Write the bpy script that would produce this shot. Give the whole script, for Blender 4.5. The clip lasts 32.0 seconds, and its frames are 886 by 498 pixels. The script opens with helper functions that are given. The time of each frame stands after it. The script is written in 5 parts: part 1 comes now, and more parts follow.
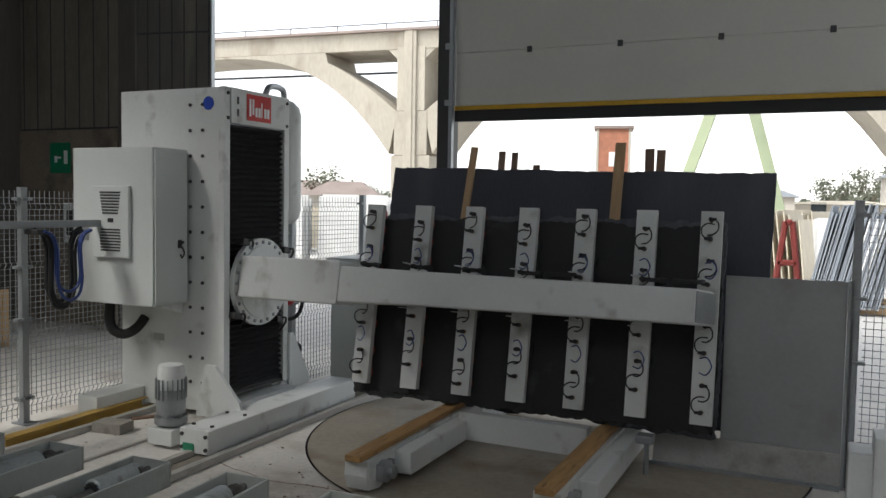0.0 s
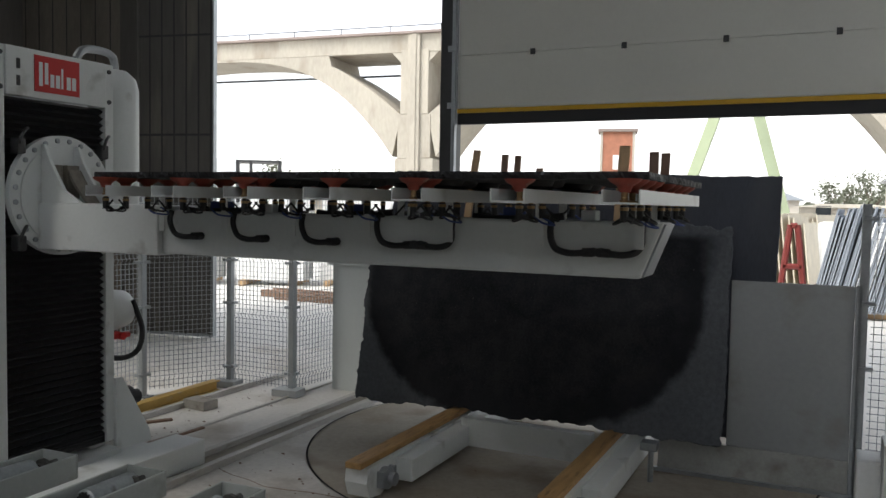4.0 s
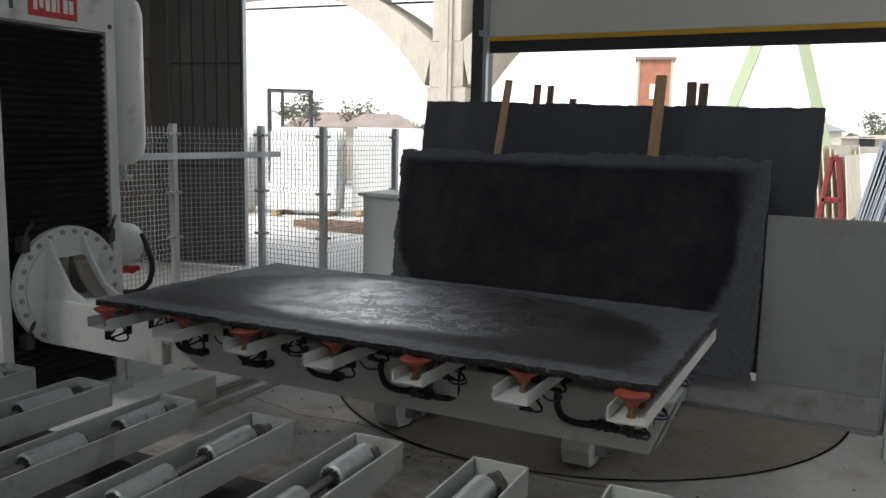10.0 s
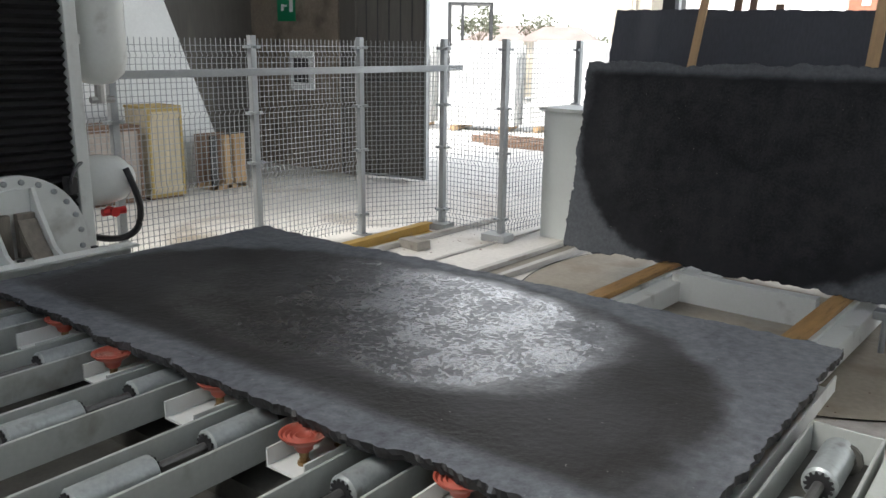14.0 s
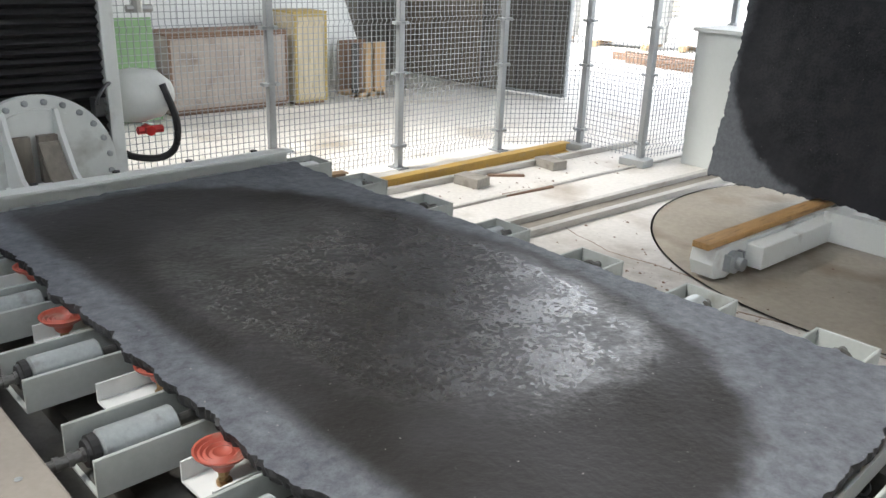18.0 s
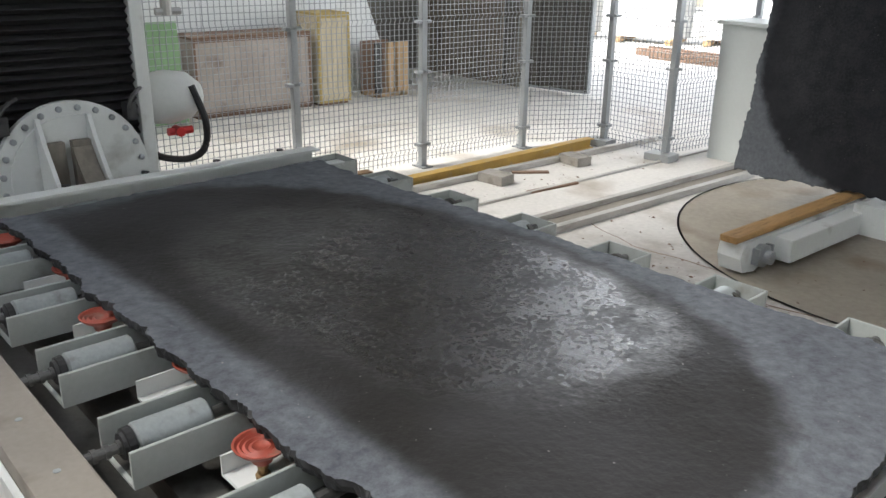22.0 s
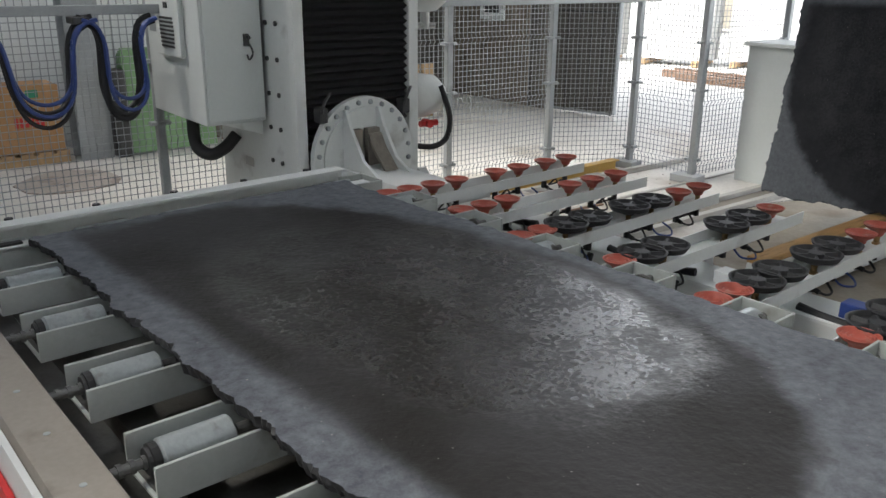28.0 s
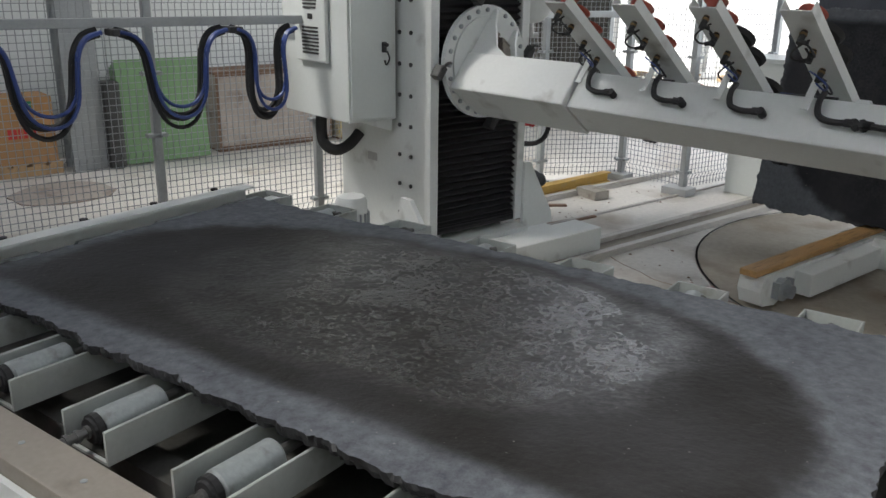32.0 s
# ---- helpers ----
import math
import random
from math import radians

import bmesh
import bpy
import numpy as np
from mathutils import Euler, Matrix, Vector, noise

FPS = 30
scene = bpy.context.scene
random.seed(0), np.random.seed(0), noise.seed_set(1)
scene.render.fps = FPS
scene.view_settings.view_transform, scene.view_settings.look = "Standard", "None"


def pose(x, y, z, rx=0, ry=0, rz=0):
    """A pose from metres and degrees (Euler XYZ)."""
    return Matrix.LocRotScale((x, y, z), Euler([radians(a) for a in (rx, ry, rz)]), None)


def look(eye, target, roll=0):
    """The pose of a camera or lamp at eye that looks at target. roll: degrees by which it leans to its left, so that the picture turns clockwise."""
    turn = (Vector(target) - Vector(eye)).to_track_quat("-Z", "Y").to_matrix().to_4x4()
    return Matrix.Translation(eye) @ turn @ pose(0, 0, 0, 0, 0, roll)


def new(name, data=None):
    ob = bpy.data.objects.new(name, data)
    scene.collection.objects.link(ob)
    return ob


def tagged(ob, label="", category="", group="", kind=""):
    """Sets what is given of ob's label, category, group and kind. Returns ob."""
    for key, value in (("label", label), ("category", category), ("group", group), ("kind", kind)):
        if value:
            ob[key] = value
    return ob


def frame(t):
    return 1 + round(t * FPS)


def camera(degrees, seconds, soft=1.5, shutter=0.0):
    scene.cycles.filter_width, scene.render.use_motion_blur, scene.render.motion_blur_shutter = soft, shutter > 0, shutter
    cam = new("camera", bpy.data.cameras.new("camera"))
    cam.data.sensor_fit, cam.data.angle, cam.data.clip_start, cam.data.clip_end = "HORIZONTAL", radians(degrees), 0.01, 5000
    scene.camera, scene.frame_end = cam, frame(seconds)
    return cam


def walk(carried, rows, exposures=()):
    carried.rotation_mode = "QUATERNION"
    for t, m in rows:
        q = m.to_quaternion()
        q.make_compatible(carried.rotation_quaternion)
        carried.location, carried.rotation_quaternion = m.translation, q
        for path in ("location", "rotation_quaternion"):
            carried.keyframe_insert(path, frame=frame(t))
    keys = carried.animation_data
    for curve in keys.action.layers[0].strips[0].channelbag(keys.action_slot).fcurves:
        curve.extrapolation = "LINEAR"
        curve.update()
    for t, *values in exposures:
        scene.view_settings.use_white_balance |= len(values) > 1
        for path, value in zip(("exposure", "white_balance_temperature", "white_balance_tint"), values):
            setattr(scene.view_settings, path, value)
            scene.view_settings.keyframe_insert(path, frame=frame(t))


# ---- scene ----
cam = camera(56.7, 32.0)
PATH = [
    (0, (0.039, 0.439, 1.972), (-0.806, 2.248, 1.856), 1.0),
    (1, (0.028, 0.477, 1.974), (-0.817, 2.286, 1.858), 0.9),
    (2, (0.034, 0.474, 1.98), (-0.815, 2.281, 1.867), 0.8),
    (3, (0.026, 0.478, 1.973), (-0.822, 2.286, 1.865), 0.9),
    (5.5, (0.022, 0.537, 1.983), (-0.848, 2.334, 1.868), 1.3),
    (6, (0.036, 0.472, 1.977), (-0.84, 2.267, 1.859), 1.4),
    (7, (0.027, 0.524, 1.98), (-0.852, 2.316, 1.858), 1.8),
    (8, (0.021, 0.542, 1.982), (-0.859, 2.333, 1.848), 1.9),
    (8.5, (0.022, 0.541, 1.986), (-0.87, 2.321, 1.798), 1.5),
    (9, (0.018, 0.55, 1.989), (-0.886, 2.318, 1.751), 1.4),
    (9.5, (0.015, 0.556, 1.988), (-0.892, 2.318, 1.72), 1.1),
    (10, (0.02, 0.552, 1.99), (-0.893, 2.309, 1.711), 1.2),
    (11, (0.018, 0.55, 1.994), (-0.905, 2.3, 1.699), 1.4),
    (12, (0.021, 0.567, 1.993), (-0.909, 2.306, 1.661), 0.8),
    (12.25, (0.02, 0.568, 1.995), (-0.916, 2.303, 1.659), 0.8),
    (12.5, (0.016, 0.569, 1.998), (-0.962, 2.279, 1.648), 0.9),
    (13, (0.006, 0.581, 1.989), (-1.041, 2.245, 1.622), 0.5),
    (13.5, (-0.018, 0.579, 1.98), (-1.161, 2.166, 1.563), 0.8),
    (14, (-0.055, 0.569, 1.969), (-1.292, 2.064, 1.486), 0.7),
    (14.5, (-0.071, 0.554, 1.964), (-1.328, 2.013, 1.425), 0.9),
    (15, (-0.089, 0.529, 1.969), (-1.395, 1.935, 1.407), 1.0),
    (15.5, (-0.098, 0.512, 1.975), (-1.438, 1.878, 1.393), 1.3),
    (17.5, (-0.117, 0.486, 2.004), (-1.521, 1.736, 1.321), 1.9),
    (18, (-0.117, 0.483, 2.002), (-1.519, 1.731, 1.313), 2.1),
    (19, (-0.117, 0.491, 1.998), (-1.517, 1.737, 1.301), 2.2),
    (20, (-0.111, 0.477, 1.995), (-1.512, 1.719, 1.292), 2.3),
    (20.5, (-0.111, 0.473, 1.99), (-1.511, 1.716, 1.287), 2.5),
    (21, (-0.109, 0.473, 1.992), (-1.521, 1.701, 1.285), 1.6),
    (21.5, (-0.111, 0.473, 1.988), (-1.547, 1.682, 1.298), 0.8),
    (22, (-0.111, 0.467, 1.987), (-1.552, 1.671, 1.296), 0.8),
    (23, (-0.107, 0.459, 1.988), (-1.562, 1.648, 1.303), 0.7),
    (24, (-0.106, 0.466, 1.986), (-1.577, 1.637, 1.304), 0.4),
    (24.5, (-0.11, 0.466, 1.984), (-1.59, 1.636, 1.322), 0.7),
    (25, (-0.107, 0.467, 1.987), (-1.592, 1.635, 1.331), 0.6),
    (25.5, (-0.107, 0.469, 1.984), (-1.594, 1.637, 1.332), 0.7),
    (27.5, (-0.105, 0.464, 1.984), (-1.596, 1.631, 1.341), 0.5),
    (28, (-0.101, 0.463, 1.985), (-1.593, 1.63, 1.342), 0.5),
    (29, (-0.103, 0.458, 1.983), (-1.592, 1.629, 1.344), 0.6),
    (30, (-0.108, 0.462, 1.989), (-1.591, 1.646, 1.356), 0.8),
    (30.5, (-0.107, 0.464, 1.984), (-1.591, 1.65, 1.358), 0.8),
    (31.5, (-0.107, 0.413, 1.996), (-1.589, 1.606, 1.38), 0.6),
    (32, (-0.108, 0.393, 2.003), (-1.588, 1.588, 1.386), 0.8),
]
walk(cam, [(t, look(eye, target, roll)) for t, eye, target, roll in PATH],
     [(0, 1.28), (2, 1.32), (6, 1.42), (10, 1.44), (11, 1.52), (12, 1.68), (13, 1.85), (14, 2.25), (15, 2.7), (17.5, 2.95), (21, 2.95), (21.5, 2.75), (24, 2.5), (25, 2.4), (28, 2.36), (31, 2.36), (32, 2.28)])

# ---- light ----
world = bpy.data.worlds.new("overcast_sky")
scene.world = world
world.use_nodes = True
wn, wl = world.node_tree.nodes, world.node_tree.links
sky = wn.new("ShaderNodeTexSky")
sky.sky_type, sky.sun_disc = "NISHITA", False
sky.sun_elevation, sky.sun_rotation = radians(48), radians(-150)
sky.air_density, sky.dust_density = 1.0, 1.0
soft_sky = wn.new("ShaderNodeHueSaturation")
soft_sky.inputs["Saturation"].default_value = 0.25
wl.new(sky.outputs[0], soft_sky.inputs["Color"])
wl.new(soft_sky.outputs[0], wn["Background"].inputs[0])
wn["Background"].inputs[1].default_value = 0.15
sun = new("sun", bpy.data.lights.new("sun", "SUN"))
sun.data.energy, sun.data.angle, sun.data.color = 1.2, radians(25), (1.0, 0.97, 0.92)
sun.matrix_world = look((0, 0, 20), (0.0 + 8 * math.sin(radians(30)), 8 * math.cos(radians(30)), 10))


# ---- materials ----
def mat(name, color, rough=0.6, metal=0.0, vary=0.15, scale=3.0, fine=60.0, bump=0.0, dirt=None, dirt_amount=0.0,
        stretch=(1, 1, 1), coat=0.0, spec=0.5):
    """Paint, metal, stone or wood: two scales of noise in the colour, gloss and relief; dirt: a second colour in patches."""
    m = bpy.data.materials.new(name)
    m.use_nodes = True
    n, l = m.node_tree.nodes, m.node_tree.links
    b = n["Principled BSDF"]
    b.inputs["Metallic"].default_value = metal
    b.inputs["Coat Weight"].default_value = coat
    b.inputs["Specular IOR Level"].default_value = spec
    co = n.new("ShaderNodeTexCoord")
    mp = n.new("ShaderNodeMapping")
    mp.inputs["Scale"].default_value = stretch
    l.new(co.outputs["Object"], mp.inputs["Vector"])
    info = n.new("ShaderNodeObjectInfo")
    shift = n.new("ShaderNodeVectorMath")
    shift.operation = "MULTIPLY_ADD"
    l.new(info.outputs["Random"], shift.inputs[0])
    shift.inputs[1].default_value = (7.3, 3.1, 5.7)
    l.new(mp.outputs[0], shift.inputs[2])
    big, small = n.new("ShaderNodeTexNoise"), n.new("ShaderNodeTexNoise")
    big.inputs["Scale"].default_value, big.inputs["Detail"].default_value = scale, 5
    small.inputs["Scale"].default_value, small.inputs["Detail"].default_value = fine, 4
    for t in (big, small):
        l.new(shift.outputs[0], t.inputs["Vector"])
    mix = n.new("ShaderNodeMath")
    mix.operation = "MULTIPLY_ADD"
    l.new(small.outputs["Fac"], mix.inputs[0])
    mix.inputs[1].default_value = 0.6
    l.new(big.outputs["Fac"], mix.inputs[2])
    ramp = n.new("ShaderNodeMapRange")
    ramp.inputs["From Min"].default_value, ramp.inputs["From Max"].default_value = 0.45, 1.15
    ramp.inputs["To Min"].default_value, ramp.inputs["To Max"].default_value = 1 - vary, 1 + vary
    l.new(mix.outputs[0], ramp.inputs["Value"])
    tint = n.new("ShaderNodeVectorMath")
    tint.operation = "SCALE"
    tint.inputs[0].default_value = color[:3]
    l.new(ramp.outputs[0], tint.inputs["Scale"])
    out = tint.outputs[0]
    if dirt:
        spot = n.new("ShaderNodeTexNoise")
        spot.inputs["Scale"].default_value, spot.inputs["Detail"].default_value = scale * 1.7, 7
        l.new(shift.outputs[0], spot.inputs["Vector"])
        edge = n.new("ShaderNodeMapRange")
        edge.inputs["From Min"].default_value, edge.inputs["From Max"].default_value = 0.62 - dirt_amount * 0.4, 0.8 - dirt_amount * 0.3
        l.new(spot.outputs["Fac"], edge.inputs["Value"])
        blend = n.new("ShaderNodeMix")
        blend.data_type = "RGBA"
        blend.inputs["B"].default_value = (*dirt, 1)
        l.new(edge.outputs[0], blend.inputs["Factor"])
        l.new(out, blend.inputs["A"])
        out = blend.outputs["Result"]
    l.new(out, b.inputs["Base Color"])
    gloss = n.new("ShaderNodeMapRange")
    gloss.inputs["To Min"].default_value, gloss.inputs["To Max"].default_value = max(rough - 0.1, 0.03), min(rough + 0.12, 1)
    l.new(big.outputs["Fac"], gloss.inputs["Value"])
    l.new(gloss.outputs[0], b.inputs["Roughness"])
    if bump:
        bp = n.new("ShaderNodeBump")
        bp.inputs["Strength"].default_value, bp.inputs["Distance"].default_value = min(bump, 1), 0.01
        l.new(mix.outputs[0], bp.inputs["Height"])
        l.new(bp.outputs[0], b.inputs["Normal"])
    return m


def math_node(n, l, op, a, b=None, c=None):
    q = n.new("ShaderNodeMath")
    q.operation = op
    for k, v in enumerate((a, b, c)):
        if v is None:
            continue
        if isinstance(v, (int, float)):
            q.inputs[k].default_value = v
        else:
            l.new(v, q.inputs[k])
    return q.outputs[0]


def noise_node(n, l, co, scale, detail, rough=0.6):
    q = n.new("ShaderNodeTexNoise")
    q.inputs["Scale"].default_value, q.inputs["Detail"].default_value, q.inputs["Roughness"].default_value = scale, detail, rough
    l.new(co, q.inputs["Vector"])
    return q.outputs["Fac"]


def range_node(n, l, value, a, b, c=0.0, d=1.0, soft=False):
    q = n.new("ShaderNodeMapRange")
    if soft:
        q.interpolation_type = "SMOOTHSTEP"
    for key, v in (("From Min", a), ("From Max", b), ("To Min", c), ("To Max", d)):
        if isinstance(v, (int, float)):
            q.inputs[key].default_value = v
        else:
            l.new(v, q.inputs[key])
    l.new(value, q.inputs["Value"])
    return q.outputs[0]


def mix_node(n, l, fac, a, b):
    q = n.new("ShaderNodeMix")
    q.data_type = "RGBA"
    l.new(fac, q.inputs["Factor"])
    for key, v in (("A", a), ("B", b)):
        if isinstance(v, tuple):
            q.inputs[key].default_value = (*v, 1)
        else:
            l.new(v, q.inputs[key])
    return q.outputs["Result"]


def slab_mat(name, wet, dry, shape, gloss, wander, edge, film=None):
    """Honed stone with a bowl-shaped wet patch: flat along one long side, drawn in towards the other. shape: the middle along x,
    half width, the height where it is widest, the reach to the drawn-in side, the reach to the flat side, the power of the bow,
    the sign of the flat side. film: middle and half sizes of the glossy film of water. wet: two colours of damp stone; dry: two of the dusty rim. gloss: roughness wet and dry, gloss, relief."""
    cu, half, z0, deep, flat, bow, sign = shape
    m = bpy.data.materials.new(name)
    m.use_nodes = True
    n, l = m.node_tree.nodes, m.node_tree.links
    b = n["Principled BSDF"]
    co = n.new("ShaderNodeTexCoord").outputs["Object"]
    sp = n.new("ShaderNodeSeparateXYZ")
    l.new(co, sp.inputs[0])
    sag = noise_node(n, l, co, 1.3, 3)
    wob = noise_node(n, l, co, 6.0, 9, 0.66)
    u = math_node(n, l, "DIVIDE", math_node(n, l, "ABSOLUTE", math_node(n, l, "SUBTRACT", sp.outputs[0], cu)), half)
    z = math_node(n, l, "MULTIPLY", math_node(n, l, "SUBTRACT", sp.outputs[2], z0), sign)
    low = math_node(n, l, "DIVIDE", math_node(n, l, "MAXIMUM", math_node(n, l, "MULTIPLY", z, -1.0), 0.0), deep)
    high = math_node(n, l, "DIVIDE", math_node(n, l, "MAXIMUM", z, 0.0), flat)
    d = math_node(n, l, "ADD", math_node(n, l, "POWER", u, bow), math_node(n, l, "POWER", low, 2.0))
    d = math_node(n, l, "SMOOTH_MAX", d, math_node(n, l, "POWER", high, 2.5), 0.25)
    d = math_node(n, l, "ADD", d, math_node(n, l, "MULTIPLY", math_node(n, l, "SUBTRACT", sag, 0.5), wander))
    ragged = math_node(n, l, "ADD", d, math_node(n, l, "MULTIPLY", math_node(n, l, "SUBTRACT", wob, 0.5), wander * 0.9))
    blur = range_node(n, l, z, 0.0, flat, edge, edge * 3.0)
    rim = range_node(n, l, ragged, math_node(n, l, "SUBTRACT", 1.0, blur), math_node(n, l, "ADD", 1.0, blur), 0.0, 1.0, True)
    dust = noise_node(n, l, co, 26, 12, 0.74)
    cloud = noise_node(n, l, co, 2.1, 6, 0.6)
    grit = noise_node(n, l, co, 240, 3, 0.6)
    damp = mix_node(n, l, range_node(n, l, cloud, 0.36, 0.64, soft=True), wet[0], wet[1])
    chalk = mix_node(n, l, range_node(n, l, math_node(n, l, "MULTIPLY_ADD", cloud, 0.5, dust), 0.52, 0.98), dry[0], dry[1])
    base = mix_node(n, l, rim, damp, chalk)
    tone = n.new("ShaderNodeVectorMath")
    tone.operation = "SCALE"
    l.new(base, tone.inputs[0])
    l.new(range_node(n, l, math_node(n, l, "MULTIPLY_ADD", grit, 0.7, dust), 0.55, 1.15, 0.84, 1.18), tone.inputs["Scale"])
    fleck = range_node(n, l, noise_node(n, l, co, 75, 2, 0.5), 0.745, 0.77)
    l.new(mix_node(n, l, fleck, tone.outputs[0], (0.30, 0.29, 0.27)), b.inputs["Base Color"])
    # standing water in the middle of the patch, broken into small pools
    if film:
        fx = math_node(n, l, "DIVIDE", math_node(n, l, "ABSOLUTE", math_node(n, l, "SUBTRACT", sp.outputs[0], film[0])), film[2])
        fz = math_node(n, l, "DIVIDE", math_node(n, l, "ABSOLUTE", math_node(n, l, "SUBTRACT", sp.outputs[2], film[1])), film[3])
        lake = math_node(n, l, "ADD", math_node(n, l, "POWER", fx, 2.5), math_node(n, l, "POWER", fz, 2.5))
        lake = math_node(n, l, "MULTIPLY_ADD", math_node(n, l, "SUBTRACT", math_node(n, l, "ADD", wob, sag), 1.0), 0.5, lake)
        pool = range_node(n, l, lake, 0.62, 1.08, 1.0, 0.0, True)
        pool = math_node(n, l, "MULTIPLY", pool, range_node(n, l, math_node(n, l, "MULTIPLY_ADD", sag, 0.9, sp.outputs[0]), -0.75, 0.30, 0.0, 1.0, True))
    else:
        pool = range_node(n, l, ragged, 0.55, 0.92, 1.0, 0.0, True)
    broken = range_node(n, l, math_node(n, l, "MULTIPLY_ADD", noise_node(n, l, co, 7, 4, 0.6), 0.8, noise_node(n, l, co, 56, 7, 0.72)), 0.75, 1.03)
    shine = math_node(n, l, "MULTIPLY", pool, broken)
    sheen = range_node(n, l, broken, 0.0, 1.0, gloss[0] * 2.0, gloss[0])
    l.new(range_node(n, l, pool, 0.0, 1.0, gloss[1], sheen), b.inputs["Roughness"])
    l.new(range_node(n, l, math_node(n, l, "MULTIPLY_ADD", pool, 0.15, shine), 0.0, 1.15, gloss[2] * 0.25, gloss[2]), b.inputs["Specular IOR Level"])
    if film:
        l.new(shine, b.inputs["Coat Weight"])
        b.inputs["Coat Roughness"].default_value, b.inputs["Coat IOR"].default_value = 0.21, 1.7
    relief = math_node(n, l, "MULTIPLY_ADD", noise_node(n, l, co, 46, 4, 0.55), 2.0, math_node(n, l, "MULTIPLY", grit, 0.4))
    bp = n.new("ShaderNodeBump")
    bp.inputs["Strength"].default_value, bp.inputs["Distance"].default_value = gloss[3], 0.006
    l.new(relief, bp.inputs["Height"])
    l.new(bp.outputs[0], b.inputs["Normal"])
    if film:
        ripple = n.new("ShaderNodeBump")
        ripple.inputs["Strength"].default_value, ripple.inputs["Distance"].default_value = 0.48, 0.005
        l.new(noise_node(n, l, co, 85, 7, 0.72), ripple.inputs["Height"])
        l.new(ripple.outputs[0], b.inputs["Coat Normal"])
    return m


WHITE_PAINT = mat("machine_paint", (0.68, 0.70, 0.68), 0.45, 0, 0.06, 2.0, 40, 0.05, (0.30, 0.29, 0.26), 0.05)
GREY_PAINT = mat("cabinet_paint", (0.60, 0.63, 0.61), 0.42, 0, 0.05, 2.0, 40, 0.04)
PANEL_GREY = mat("panel_paint", (0.35, 0.365, 0.365), 0.5, 0, 0.1, 1.4, 30, 0.05, (0.25, 0.23, 0.19), 0.14)
KICK_GREY = mat("dirty_panel_paint", (0.36, 0.36, 0.33), 0.6, 0, 0.2, 2.2, 40, 0.08, (0.19, 0.175, 0.14), 0.22)
CHANNEL_PAINT = mat("channel_paint", (0.43, 0.455, 0.43), 0.5, 0, 0.1, 4.0, 60, 0.08, (0.25, 0.24, 0.20), 0.12)
DARK_RUBBER = mat("black_rubber", (0.018, 0.018, 0.019), 0.6, 0, 0.3, 8, 80, 0.1)
BELLOWS = mat("bellows_cloth", (0.026, 0.026, 0.027), 0.5, 0, 0.3, 5, 50, 0.1)
RED_CUP = mat("red_rubber", (0.36, 0.075, 0.048), 0.55, 0, 0.25, 9, 70, 0.1, (0.30, 0.20, 0.16), 0.15)
BRASS = mat("brass", (0.29, 0.19, 0.09), 0.4, 0.8, 0.25, 20, 90, 0.1)
STEEL = mat("bare_steel", (0.42, 0.42, 0.41), 0.38, 0.9, 0.2, 8, 90, 0.1)
ROLLER_GREY = mat("roller_plastic", (0.34, 0.37, 0.37), 0.34, 0.25, 0.2, 10, 80, 0.08, (0.16, 0.155, 0.14), 0.14)
# Oily grime, darkened further to carry the shade between and under the channels.
GRIME_SHADE = mat("grime_and_shade", (0.085, 0.083, 0.074), 0.6, 0.1, 0.35, 9, 70, 0.15, (0.06, 0.055, 0.045), 0.2)
RUST_DUST = mat("dusty_bed", (0.24, 0.215, 0.18), 0.8, 0, 0.3, 4, 50, 0.15, (0.10, 0.085, 0.07), 0.2, (1, 0.3, 1))
WORN_RAIL = mat("worn_rail", (0.46, 0.445, 0.41), 0.55, 0.2, 0.25, 5, 50, 0.1, (0.22, 0.19, 0.16), 0.14, (1, 0.25, 1))
WORN_SHAFT = mat("worn_shaft", (0.17, 0.17, 0.165), 0.45, 0.7, 0.3, 9, 80, 0.1)
DARK_STEEL = mat("dark_steel", (0.06, 0.06, 0.06), 0.5, 0.4, 0.3, 6, 60, 0.1)
GALV = mat("galvanised_steel", (0.36, 0.38, 0.39), 0.45, 0.6, 0.15, 6, 60, 0.08)
WIRE = mat("fence_wire", (0.38, 0.40, 0.41), 0.45, 0.5, 0.15, 5, 40)
RED_PAINT = mat("red_paint", (0.55, 0.02, 0.02), 0.4, 0, 0.1, 4, 40)
WHITE_PRINT = mat("white_print", (0.8, 0.8, 0.8), 0.5, 0, 0.04)
BLUE_PRINT = mat("blue_print", (0.03, 0.08, 0.45), 0.4, 0, 0.05)
BLUE_HOSE = mat("blue_hose", (0.03, 0.06, 0.22), 0.4, 0, 0.2, 8, 60)
GREEN_SIGN = mat("green_sign", (0.0, 0.20, 0.09), 0.4, 0, 0.05)
GREEN_TAG = mat("green_tag", (0.02, 0.22, 0.12), 0.5, 0, 0.1)
YELLOW = mat("yellow_paint", (0.62, 0.36, 0.02), 0.45, 0, 0.1, 3, 40, 0.05)
ROOF_SHEET = mat("roof_sheet", (0.12, 0.12, 0.115), 0.6, 0.1, 0.15, 0.6, 12, 0.05)
TRESTLE_RED = mat("trestle_red", (0.18, 0.026, 0.02), 0.55, 0, 0.2, 3, 30)
RUSTY = mat("rusty_steel", (0.21, 0.135, 0.075), 0.75, 0, 0.35, 4, 40, 0.15, (0.09, 0.06, 0.04), 0.15)
YELLOW_STEEL = mat("yellow_beam_paint", (0.50, 0.32, 0.08), 0.6, 0, 0.2, 4, 60, 0.1, (0.40, 0.33, 0.22), 0.2)
